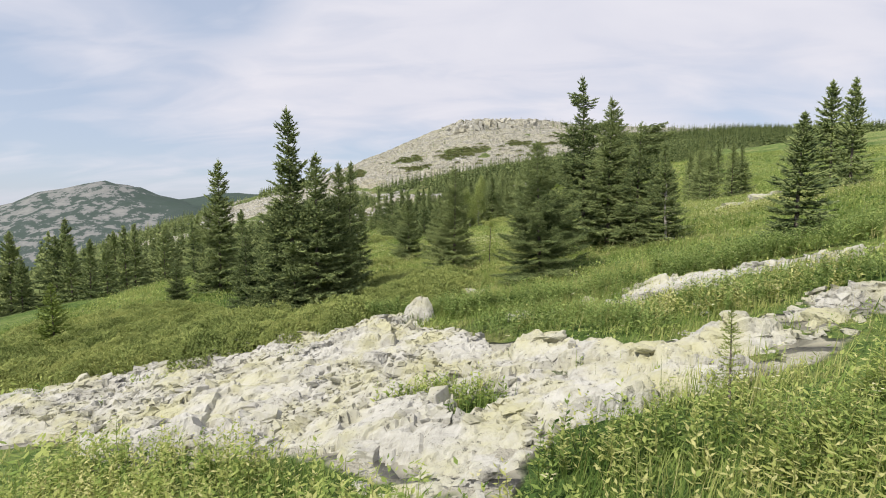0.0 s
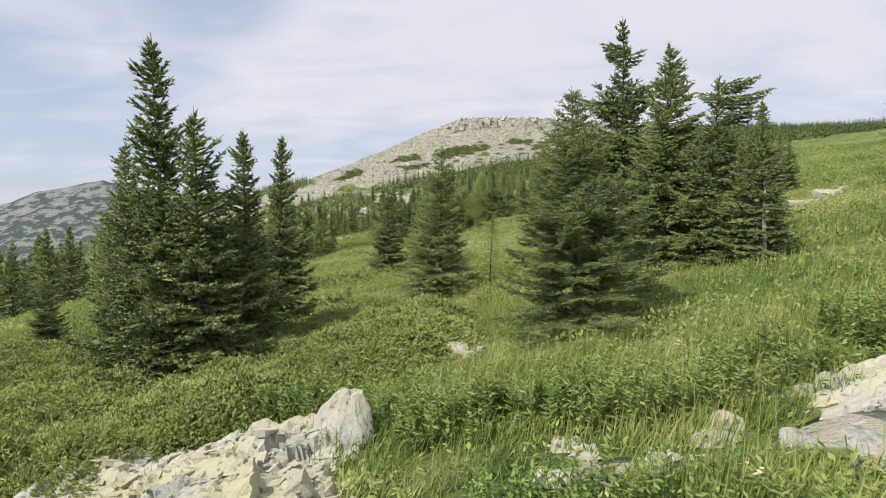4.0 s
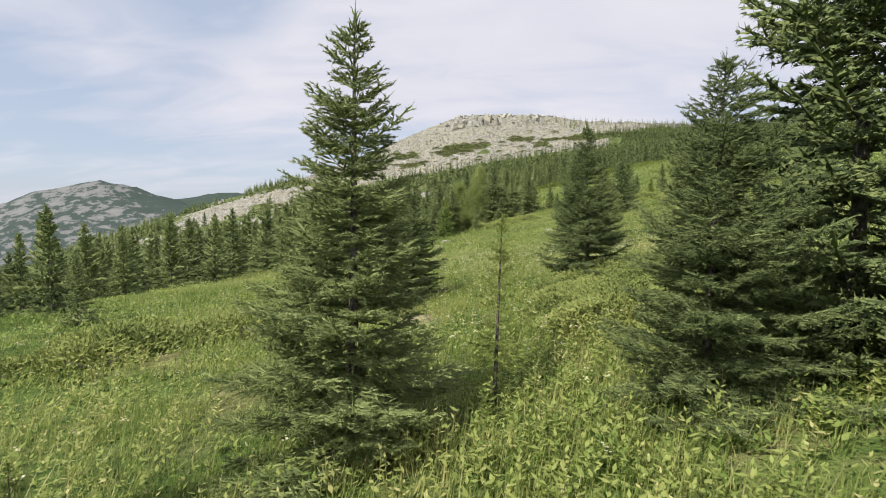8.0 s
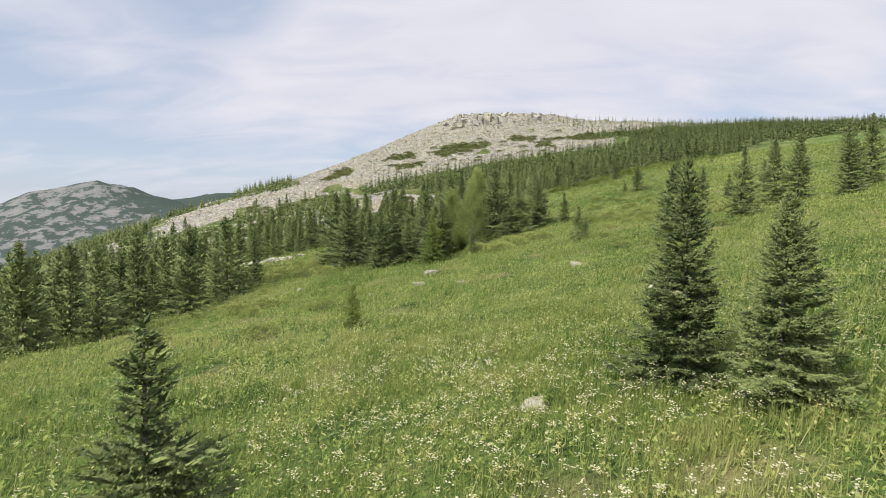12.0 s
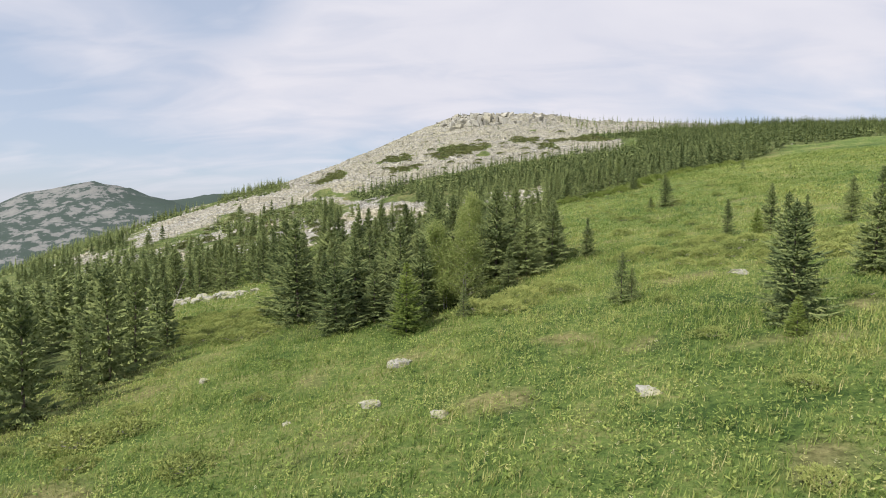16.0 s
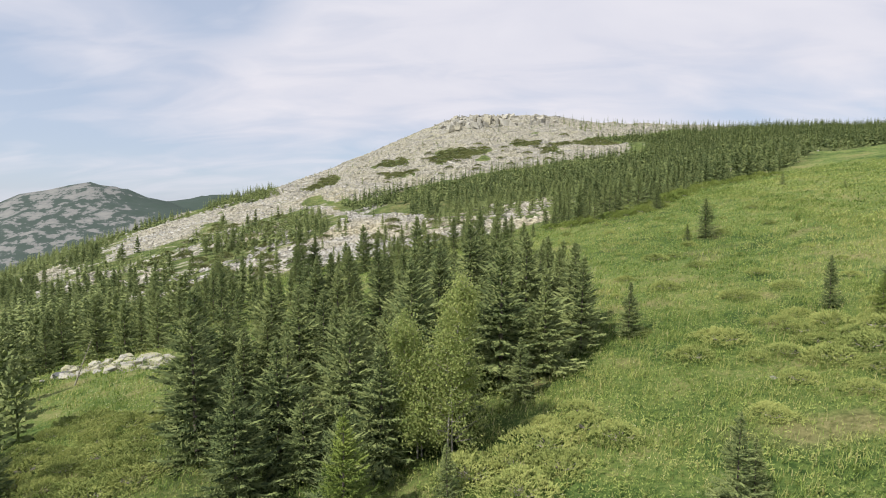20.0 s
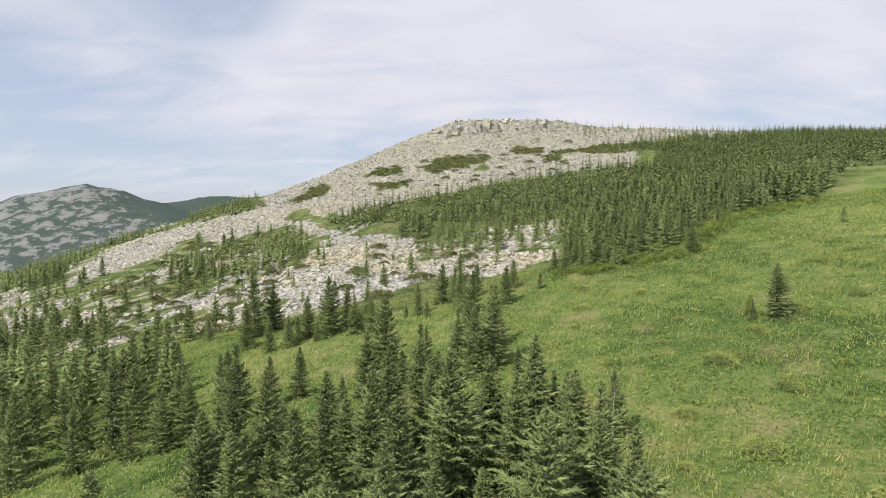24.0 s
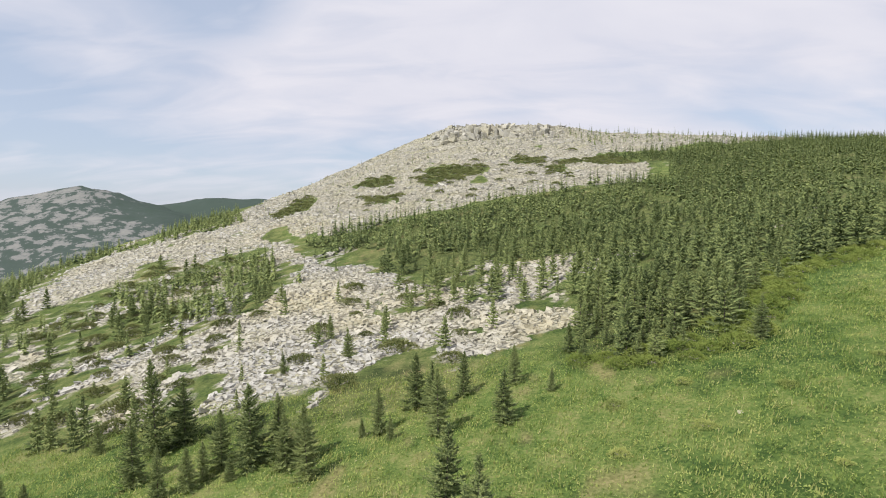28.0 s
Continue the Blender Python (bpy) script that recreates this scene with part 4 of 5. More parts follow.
band = wood_rows(WOOD_BAND, 2.2, 51, 2.6, 7.4, 0.06, 18)
band.sort(key=lambda q: math.hypot(q[0] - 25, q[1] - 120))
plant(band[:40], FAR_SPRUCES, 6.0, "slender spruce in the wood below the summit", "tree", "spruces of the mountain wood", 0.95)
far_wood("mountain_wood", band[40:], "dense dark spruce wood on the mountain slope", 10, 5, 330)
far_wood("lower_wood", left_rows[50:] + mid_left[24:], "dark spruce wood on the falling slope", fine=180)
far_wood("ridge_wood", wood_rows(WOOD_RIDGE, 3.2, 53, 4, 7) + wood_rows(WOOD_RIDGE_LOW, 3.8, 54, 4, 7, 0.3) + wood_rows(WOOD_LEFT_HIGH, 2.6, 55, 4, 7, 0.1)
         + wood_rows(WOOD_LEFT_MID, 4.2, 56, 3.5, 6.5, 0.35), "spruce wood along the stony ridge")
between = [q for q in wood_rows([(-160, 270), (-75, 185), (-30, 172), (-25, 190), (-28, 235), (-42, 285), (-90, 300), (-110, 345), (-180, 400)], 3.2, 61, 3.0, 7.0, 0.36, 16)]
low = rockiness(np.array([q[0] for q in between]), np.array([q[1] for q in between])) < 0.32
far_wood("stony_slope_wood", [q for q, k in zip(between, low) if k], "spruces between stripes of boulders on the slope", 12, 6, 150)
far_wood("summit_spruces", wood_rows(SUMMIT_ROCK, 9, 57, 1.5, 4.0, 0.75, 30) + wood_rows([(95, 440), (330, 505), (330, 530), (90, 500)], 6, 58, 3, 6), "stunted spruces scattered over the stony summit", 8, 4)
far_wood("slope_spruces", wood_rows([(-40, 205), (-20, 260), (0, 240), (8, 215), (25, 205), (10, 180), (-30, 172), (-60, 190)], 9.0, 59, 2.0, 5.0, 0.45, 15) + wood_rows([(3, 208), (8, 236), (40, 236), (40, 212), (31, 197), (15, 207)], 3.6, 63, 2.6, 6.2, 0.15, 9), "small spruces scattered among the stones", 12, 6, 90)


# ---- stones ----
def rock_mesh(name, seed, mat, detail=2, squash=(1, 1, 0.7), cuts=9):
    """A weathered block: a ball cut by flat faces, then roughened."""
    rng = np.random.RandomState(seed)
    bm = bmesh.new()
    bmesh.ops.create_icosphere(bm, subdivisions=detail, radius=1.0)
    planes = [(Vector(unit(rng.normal(size=3))), rng.uniform(0.45, 0.85)) for _ in range(cuts)]
    planes.append((Vector((0, 0, 1)), rng.uniform(0.45, 0.75)))
    for v in bm.verts:
        for n, d in planes:
            over = v.co.dot(n) - d
            if over > 0:
                v.co -= n * over * 0.93
        away = v.co.normalized()
        v.co += away * (0.12 * noise.noise(v.co * 2.3 + Vector((seed * 3.1, 0, 0))) + 0.07 * noise.noise(v.co * 6.1 + Vector((0, seed * 1.7, 0))) + 0.035 * noise.noise(v.co * 13.0))
        v.co = Vector((v.co.x * squash[0], v.co.y * squash[1], v.co.z * squash[2]))
    me = bpy.data.meshes.new(name)
    bm.to_mesh(me)
    bm.free()
    me.materials.append(mat)
    return me


def plate_mesh(name, seed, mat, squash):
    """A broken slab: a box with uneven corners, split and roughened faces."""
    rng = np.random.RandomState(seed)
    slope = rng.uniform(-1, 1)
    bm = bmesh.new()
    bmesh.ops.create_cube(bm, size=2.0)
    for v in bm.verts:
        v.co = Vector((v.co.x * rng.uniform(0.35, 1.15), v.co.y * rng.uniform(0.35, 1.15), v.co.z * rng.uniform(0.3, 1.2) + 0.35 * v.co.x * slope))
    bmesh.ops.bevel(bm, geom=list(bm.edges), offset=0.09, segments=1, affect="EDGES")
    bmesh.ops.triangulate(bm, faces=list(bm.faces))
    for v in bm.verts:
        v.co = Vector(((v.co.x + rng.uniform(-0.06, 0.06)) * squash[0], (v.co.y + rng.uniform(-0.06, 0.06)) * squash[1], (v.co.z + rng.uniform(-0.06, 0.06)) * squash[2]))
    me = bpy.data.meshes.new(name)
    bm.to_mesh(me)
    bm.free()
    me.materials.append(mat)
    return me


BLOCKS = [rock_mesh("block", 60 + k, ROCK_NEAR, 4, s) for k, s in enumerate([(1, 0.8, 0.5), (1, 0.7, 0.42), (0.9, 1, 0.55), (1, 0.85, 0.7), (1, 0.6, 0.5), (0.8, 0.8, 0.8)])]
CHIPS = [plate_mesh("stone", 80 + k, ROCK_NEAR, s) for k, s in enumerate([(1, 0.7, 0.3), (1, 0.8, 0.45), (0.8, 1, 0.35), (1, 0.5, 0.4), (0.9, 0.9, 0.5), (1.1, 0.6, 0.25), (0.8, 0.7, 0.6)])]


def lay(name, mesh, x, y, size, parent=None, tilt=0.25, sink=0.25, rng=random, turn=None, z=None):
    ob = new(name, mesh)
    zoff = float(land(x, y)[0]) - size * sink + size * 0.25 if z is None else z
    ob.matrix_basis = Matrix.LocRotScale((x, y, zoff), Euler((rng.uniform(-tilt, tilt), rng.uniform(-tilt, tilt), rng.uniform(0, 6.28) if turn is None else turn)), (size, size, size))
    if parent:
        ob.parent = parent
    return ob


def cells(u, v, size, seed):
    """Uneven cells: for each place its cell's centre, three random numbers of the cell, and how much further the next centre is."""
    rng = np.random.RandomState(seed)
    table = rng.uniform(0, 1, (5, 97, 89))
    i, j = np.floor(u / size).astype(int), np.floor(v / size).astype(int)
    best, second = np.full(len(u), 1e9), np.full(len(u), 1e9)
    cu, cv, ra, rb_, rc = (np.zeros(len(u)) for _ in range(5))
    for di in (-1, 0, 1):
        for dj in (-1, 0, 1):
            p, q = (i + di) % 97, (j + dj) % 89
            su, sv = (i + di + table[0, p, q]) * size, (j + dj + table[1, p, q]) * size
            d = np.hypot(u - su, v - sv)
            near = d < best
            second = np.where(near, best, np.minimum(second, d))
            best = np.where(near, d, best)
            for arr, val in ((cu, su), (cv, sv), (ra, table[2, p, q]), (rb_, table[3, p, q]), (rc, table[4, p, q])):
                arr[near] = val[near]
    return cu, cv, ra, rb_, rc, second - best


def bedrock_height(x, y, poly, seed):
    """Fractured bedrock: tilted facets in three sizes, with open cracks between them; also how far inside the outline."""
    m = blurred(x, y, [poly], 0.6, 0.7) + 0.30 * wave_noise(x, y, 0.9, seed) + 0.15 * wave_noise(x, y, 0.35, seed + 1)
    m = m - 0.75 * np.clip(3 * (wave_noise(x, y, 1.5, seed + 9) - (0.62 if seed == 71 else 0.30)), 0, 1)
    m = m - 0.7 * blurred(x, y, [ISLAND], 0.3, 0.4)
    u, v = x * 0.9 + y * 0.35, y * 1.5 - x * 0.25
    u, v = u + 0.12 * wave_noise(x, y, 0.4, seed + 2), v + 0.12 * wave_noise(x, y, 0.4, seed + 3)
    z = land(x, y) + (np.clip(m, 0, 0.8) - 0.46) * 0.5 + 0.08 * wave_noise(x, y, 2.2, seed + 4)
    for k, (size, lift, tilt, crack) in enumerate(((2.3, 0.08, 0.075, 0.11), (0.85, 0.05, 0.17, 0.07), (0.30, 0.018, 0.14, 0.022))):
        cu, cv, ra, rb_, rc, gap = cells(u, v, size, seed + 20 + k)
        z += (2 * ra - 1) * lift + tilt * ((2 * rb_ - 1) * (u - cu) + (2 * rc - 1) * (v - cv)) - crack * np.clip(1 - gap / (0.10 * size**0.5), 0, 1) * np.clip(0.55 + 1.3 * wave_noise(x, y, 1.1, seed + 40 + k), 0, 1)
    return z + 0.022 * wave_noise(x, y, 0.11, seed + 5) + 0.030 * wave_noise(x, y, 0.27, seed + 6), m


def bedrock_mesh(poly, seed):
    p = np.array(poly)
    lo, hi = p.min(0) - 0.8, p.max(0) + 0.8
    xs, ys = np.arange(lo[0], hi[0], 0.05), np.arange(lo[1], hi[1], 0.05)
    gx, gy = np.meshgrid(xs, ys, indexing="ij")
    x, y = gx.ravel(), gy.ravel()
    z, m = bedrock_height(x, y, poly, seed)
    i = np.arange(len(x)).reshape(len(xs), len(ys))
    q = np.stack([i[:-1, :-1], i[1:, :-1], i[1:, 1:], i[:-1, 1:]], -1).reshape(-1, 4)
    q = q[(m[q] > 0.22).any(1)]
    keep = np.unique(q)
    back = np.zeros(len(x), int)
    back[keep] = np.arange(len(keep))
    return build_mesh("bedrock", np.stack([x, y, z], 1)[keep], back[q], ROCK_NEAR)


def drifts(x, y):
    """Where loose stones have gathered on the ledges."""
    return wave_noise(x, y, 2.4, 68) + 0.6 * wave_noise(x, y, 0.9, 67) + 0.9 * np.exp(-((x + 5.5) / 3.0) ** 2 - ((y - 12.2) / 1.6) ** 2)


def outcrop(name, poly, label, seed, slabs):
    root = tagged(new(name), label, "rock", "rock outcrops")
    part("bedrock", bedrock_mesh(poly, seed), root)
    r = random.Random(seed)
    on_rock = lambda x, y: rockiness(x, y) > 0.3
    broken = lambda x, y: on_rock(x, y) & (drifts(x, y) > 0.22)
    for name, kinds, gap, most, low, high, tilt, up, keep in (("block", BLOCKS, slabs, 80, 0.20, 0.52, 0.25, -0.12, on_rock), ("stone", CHIPS, 0.40, 290, 0.07, 0.24, 0.5, 0.0, broken)):
        spots = np.array(scattered(poly, gap, seed + len(name), 6000, keep)[:most])
        h, m = bedrock_height(spots[:, 0], spots[:, 1], poly, seed)
        h = np.where(m > 0.25, np.maximum(h, land(spots[:, 0], spots[:, 1])), land(spots[:, 0], spots[:, 1]))
        for (x, y), z in zip(spots, h):
            size = low + (high - low) * r.random() ** 2
            lay(name, r.choice(kinds), x, y, size, root, tilt, 0, r, None, float(z) + up * size)
    return root


outcrop("rock_outcrop", OUTCROP, "pale lichen-spotted quartzite outcrop in the meadow", 71, 1.5)
outcrop("rock_outcrop", OUTCROP_BACK, "low pale quartzite ledge behind leafy herbs", 73, 1.2)
outcrop("rock_outcrop", OUTCROP_RIGHT, "pale broken quartzite blocks among herbs", 75, 1.2)
rng_rubble = np.random.RandomState(66)
RUBBLE, RUBBLE_Z = [], []
for k, (poly, n, seed) in enumerate(((OUTCROP, 16000, 71), (OUTCROP_BACK, 1800, 73), (OUTCROP_RIGHT, 1000, 75))):
    p = np.array(scattered(poly, 0.115, 700 + k, n, lambda x, y: rockiness(x, y) > 0.35))
    h, m = bedrock_height(p[:, 0], p[:, 1], poly, seed)
    ok = (m > 0.2) & (drifts(p[:, 0], p[:, 1]) > 0.16)
    RUBBLE.append(p[ok])
    RUBBLE_Z.append(np.maximum(h, land(p[:, 0], p[:, 1]))[ok])
RUBBLE, RUBBLE_Z = np.concatenate(RUBBLE), np.concatenate(RUBBLE_Z)
r_glade = random.Random(77)
for x, y in scattered(GLADE_ROCKS, 1.2, 77):
    tagged(lay("stone", r_glade.choice(BLOCKS), x, y, r_glade.uniform(0.45, 1.0), None, 0.3, 0.2, r_glade), "pale block in a row of rocks beyond the glade", "rock", "rocks beyond the glade")

LONE = [("boulder", 4.8, 9.3, 0.72, "large pale boulder at the edge of the ledge"), ("boulder", 4.5, 13.5, 0.5, "pale upright block beside leafy herbs"), ("boulder", 5.4, 13.8, 0.6, "pale angular boulder with yellow lichen"), ("boulder", 11.9, 60.0, 1.35, "large pale boulder in the grassy slope"),
        ("stone", 0.95, 20.3, 0.42, "flat grey stone lying in grass"), ("stone", 1.0, 21.6, 0.2, "small pale stone in grass"), ("stone", 1.15, 19.7, 0.22, "small white stone on bare earth"), ("stone", 1.45, 20.0, 0.16, "small white stone on bare earth"), ("stone", 1.0, 24.7, 0.25, "flat pale stone on bare earth"), ("stone", 2.2, 83.0, 0.75, "grey stone on bare earth"), ("stone", 1.3, 77.5, 0.6, "pale stone in the meadow"),
        ("stone", -2.0, 77.0, 0.4, "pale stone in the meadow"), ("stone", 5.0, 50.0, 0.4, "pale stone among flowers"), ("stone", 11.2, 73.7, 0.6, "pale stone in the meadow"), ("stone", 22.8, 90.5, 1.25, "white stone beside a spruce"),
        ("stone", 4.1, 75.2, 0.45, "pale stone in the meadow"), ("boulder", 20.4, 41.0, 0.9, "grey boulder in tall grass"), ("boulder", 21.7, 41.7, 1.1, "grey boulder in tall grass"), ("boulder", 22.9, 42.6, 0.8, "grey boulder in tall grass"), ("boulder", 18.6, 38.6, 0.8, "pale boulder in tall grass"), ("boulder", 19.6, 40.0, 0.6, "pale boulder in tall grass"), ("boulder", 23.8, 43.6, 1.0, "pale boulder in tall grass"),
        ("boulder", 25.4, 43.9, 0.8, "grey boulder in tall grass"), ("stone", 32.9, 155.0, 0.5, "pale stone on the slope"), ("stone", 9.9, 42.4, 0.6, "pale slab among white flowers"), ("stone", -9.0, 86.0, 0.5, "pale stone in the meadow"), ("stone", 21.0, 97.0, 0.4, "small pale stone in grass")]
for k, (name, x, y, size, label) in enumerate(LONE):
    ob = lay(name, BLOCKS[(k * 2 + 3) % 6], x, y, size, None, 0.15, 0.35)
    tagged(ob, label, "rock", "stones of the meadow")
tagged(lay("stone", rock_mesh("stone", 97, ROCK_BROWN, 3, (1, 0.8, 0.6)), 1.2, 37.3, 0.72, None, 0.1, 0.42), "rounded rusty brown stone in grass", "rock", "stones of the meadow")

cap = rock_mesh("boulder", 131, ROCK_NEAR, 4, (1.0, 0.9, 1.25), 7)
for v in cap.vertices:
    taper = 1.0 - 0.85 * min(max(v.co.z + 0.15, 0.0), 0.85)
    v.co.x, v.co.y = v.co.x * taper + 0.08 * v.co.z, v.co.y * taper
tagged(lay("boulder", cap, -0.65, 16.2, 0.62, None, 0.06, -0.25, random, 0.4), "pale pointed boulder on top of the outcrop", "rock", "stones of the meadow")


def boulder_mass(name, places, sizes, mat, label, ground_z=None):
    """Many angular blocks in one mesh."""
    rng = np.random.RandomState(len(places))
    corner = np.array([(sx, sy, sz) for sx in (-1, 1) for sy in (-1, 1) for sz in (-1, 1)], float) * 0.8
    faces = np.array([(0, 1, 3), (0, 3, 2), (4, 6, 7), (4, 7, 5), (0, 4, 5), (0, 5, 1), (2, 3, 7), (2, 7, 6), (0, 2, 6), (0, 6, 4), (1, 5, 7), (1, 7, 3)])
    p = np.array(places)
    n = len(p)
    v = corner[None] * rng.uniform(0.45, 1.2, (n, 8, 3)) * np.stack([rng.uniform(0.8, 1.3, n), rng.uniform(0.55, 0.95, n), rng.uniform(0.3, 0.62, n)], 1)[:, None, :]
    a = rng.uniform(0, 6.283, n)
    c, s = np.cos(a)[:, None], np.sin(a)[:, None]
    v = np.stack([v[..., 0] * c - v[..., 1] * s, v[..., 0] * s + v[..., 1] * c, v[..., 2] + v[..., 0] * rng.uniform(-0.4, 0.4, (n, 1)) + v[..., 1] * rng.uniform(-0.3, 0.3, (n, 1))], -1)
    v = v * np.array(sizes)[:, None, None]
    base = np.stack([p[:, 0], p[:, 1], (land(p[:, 0], p[:, 1]) if ground_z is None else ground_z) + np.array(sizes) * 0.1], 1)
    v = (v + base[:, None]).reshape(-1, 3)
    f = (np.arange(n)[:, None, None] * 8 + faces).reshape(-1, 3)
    ob = new(name, build_mesh(name, v, f, mat))
    return tagged(ob, label, "rocks", kind="stuff")


boulder_mass("rubble", RUBBLE, 0.045 + 0.12 * rng_rubble.uniform(0, 1, len(RUBBLE)) ** 2, ROCK_NEAR, "small loose pale stones on the outcrop", RUBBLE_Z)
rb = np.random.RandomState(8)
stony = lambda x, y: rockiness(x, y) > 0.5
places = scattered([(-60, 172), (45, 172), (48, 250), (-20, 290), (-60, 290)], 0.66, 81, 60000, stony)
boulder_mass("boulder_field", places, rb.uniform(0.22, 0.58, len(places)) * rb.uniform(0.7, 1.6, len(places)), ROCK_SCREE, "pale tan field of tumbled angular boulders")
places = scattered([(-180, 250), (-60, 172), (-60, 290), (-20, 290), (-60, 400), (-180, 420)], 1.35, 91, 26000, stony) + scattered([(55, 200), (130, 200), (130, 275), (55, 275)], 1.4, 92, 6000, stony)
boulder_mass("boulder_stripe", places, rb.uniform(0.30, 0.95, len(places)), ROCK_SCREE, "pale stripes of boulders on the ridge")
places = scattered(SUMMIT_ROCK, 1.5, 95, 60000, lambda x, y: (y < 515) & stony(x, y))
boulder_mass("summit_boulders", places, 0.35 + 0.85 * rb.uniform(0, 1, len(places)) ** 1.6 + 0.7 * (rb.uniform(0, 1, len(places)) > 0.98), ROCK_FAR, "grey boulder slope below the summit crags")


def tor():
    """The crags that crown the summit: broken, jointed blocks."""
    r = random.Random(17)
    kinds = [plate_mesh("crag_block", 120 + k, ROCK_FAR, (1, 1, 1)) for k in range(6)]
    crest = lambda x: float(np.interp(x, [4, 8, 12, 24, 35, 46, 56, 63, 75, 86, 96], [65, 69.5, 72, 74.6, 75.8, 75.0, 75.6, 72.6, 75.4, 72.2, 69.5]))
    for label, x0, x1 in (("jointed grey crag crowning the summit", 4, 61), ("low grey crag beside the summit", 67, 92)):
        root = tagged(new("rock_tor"), label, "rock", "summit crags")
        for y, drop in ((481, 9.0), (486, 6.0), (491, 3.6), (496, 1.6), (501, 0.3), (506, 0.0)):
            x = x0 + r.uniform(0, 4)
            while x < x1:
                wide = r.uniform(1.2, 3.6)
                z0 = float(land(x, y)[0]) - 1.5
                z1 = max(crest(x) - drop * r.uniform(0.7, 1.3) + r.uniform(-1.0, 0.7), z0 + r.uniform(1.6, 2.8))
                tall = z1 - z0
                ob = new("block", r.choice(kinds))
                ob.matrix_basis = Matrix.LocRotScale((x, y + r.uniform(-2.5, 2.5), z0 + tall / 2), Euler((r.uniform(-0.2, 0.2), r.uniform(-0.25, 0.25), r.uniform(0, 6.28))), (wide * 0.8, wide * r.uniform(0.6, 1.0), tall * 0.55))
                ob.parent = root
                x += wide * r.uniform(1.2, 2.6)


tor()


# ---- low shrubs ----
def juniper(seed, count, fat, needles, mat=JUNIPER, name="juniper_shrub"):
    """A low cushion of upward-leaning sprays over short woody stems."""
    rng = np.random.RandomState(seed)
    ang, rad = rng.uniform(0, 6.283, count), np.sqrt(rng.uniform(0, 1, count))
    rim = 1 + 0.22 * np.sin(3 * ang + seed) + 0.12 * np.sin(5 * ang + 2 * seed)
    x, y = rad * rim * np.cos(ang), rad * rim * np.sin(ang)
    top = 0.50 * (1 - rad**2.4) + 0.10 * wave_noise(x, y, 0.35, seed) + 0.06
    z = np.maximum(top * rng.uniform(0.8, 1.0, count), 0.02)
    way = np.stack([np.cos(ang) * rad * 0.9 + rng.normal(0, 0.45, count), np.sin(ang) * rad * 0.9 + rng.normal(0, 0.45, count), rng.uniform(0.3, 1.1, count)], 1)
    a = np.stack([x, y, z], 1)
    ln = rng.uniform(0.10, 0.26, count)
    pieces = [shoots(a, way, ln * fat, np.full(count, 0.018 * fat))]
    way = unit(way)
    for k in range(needles):
        w = way * 0.7 + 0.75 * unit(rng.normal(size=(count, 3))) + np.array([0, 0, 0.25])
        l2 = 0.085 * fat * rng.uniform(0.6, 1.3, count)
        pieces.append(shoots(a + way * (ln * fat * rng.uniform(0.2, 0.95, count))[:, None], w, l2, 0.26 * l2))
    root = new(name)
    v, f = joined(pieces)
    part("foliage", build_mesh("foliage", v, f, mat), root)
    k = 14
    q = rng.uniform(0, 6.283, k)
    v, f = spindles(np.zeros((k, 3)), np.stack([np.cos(q), np.sin(q), np.full(k, 0.45)], 1), rng.uniform(0.5, 0.85, k), np.full(k, 0.02))
    part("woody_base", build_mesh("woody_base", v, f, DEADWOOD), root, "grey woody base")
    return root


JUNIPERS = [juniper(3, 2800, 0.50, 5), juniper(5, 2800, 0.50, 5)]
SHRUBS_FAR = [juniper(7, 620, 0.95, 4), juniper(8, 620, 0.95, 4)]
STONE_SHRUBS = [juniper(11, 420, 1.1, 4, SCRUB_LEAF, "dwarf_shrub"), juniper(12, 420, 1.1, 4, SCRUB_LEAF, "dwarf_shrub")]
FRINGE_SHRUBS = [juniper(13, 420, 1.1, 4, FRESH, "dwarf_shrub"), juniper(14, 420, 1.1, 4, FRESH, "dwarf_shrub")]
SCRUB_BUSHES = [juniper(9, 260, 1.3, 3, SCRUB_LEAF, "dwarf_shrub"), juniper(10, 260, 1.3, 3, SCRUB_LEAF, "dwarf_shrub")]


def shrubs(places, kinds, low, high, label, group, seed):
    r = random.Random(seed)
    for i, (x, y) in enumerate(places):
        s = r.uniform(low, high)
        ob = put(kinds[i % len(kinds)], used, x, y, s, 1.0, r.uniform(0.9, 1.25), sink=0.05)
        tagged(ob, label, "shrub", group)


shrubs(scattered([(-3.6, 20.2), (-5, 25.5), (-3.4, 26.9), (-1.1, 26.4), (0.2, 24.2), (0.6, 22.0), (-0.6, 19.6)], 0.95, 101), JUNIPERS, 1.05, 1.45, "low spreading juniper with yellow-green sprays", "junipers", 1)
shrubs(scattered([(5.2, 32.2), (4.6, 34.4), (4.7, 37.4), (6.6, 38.4), (9.2, 39), (10.5, 35), (8.5, 32)], 0.95, 102), JUNIPERS, 1.0, 1.35, "low spreading juniper with yellow-green sprays", "junipers", 2)
shrubs(scattered([(-14, 17.2), (-9, 16.6), (-4.2, 16.9), (-2.6, 18.4), (-3.6, 20.0), (-6, 20.2), (-9, 22.5), (-13, 27), (-19, 27)], 1.0, 103), JUNIPERS, 1.0, 1.4, "low juniper beside the rock outcrop", "junipers", 3)
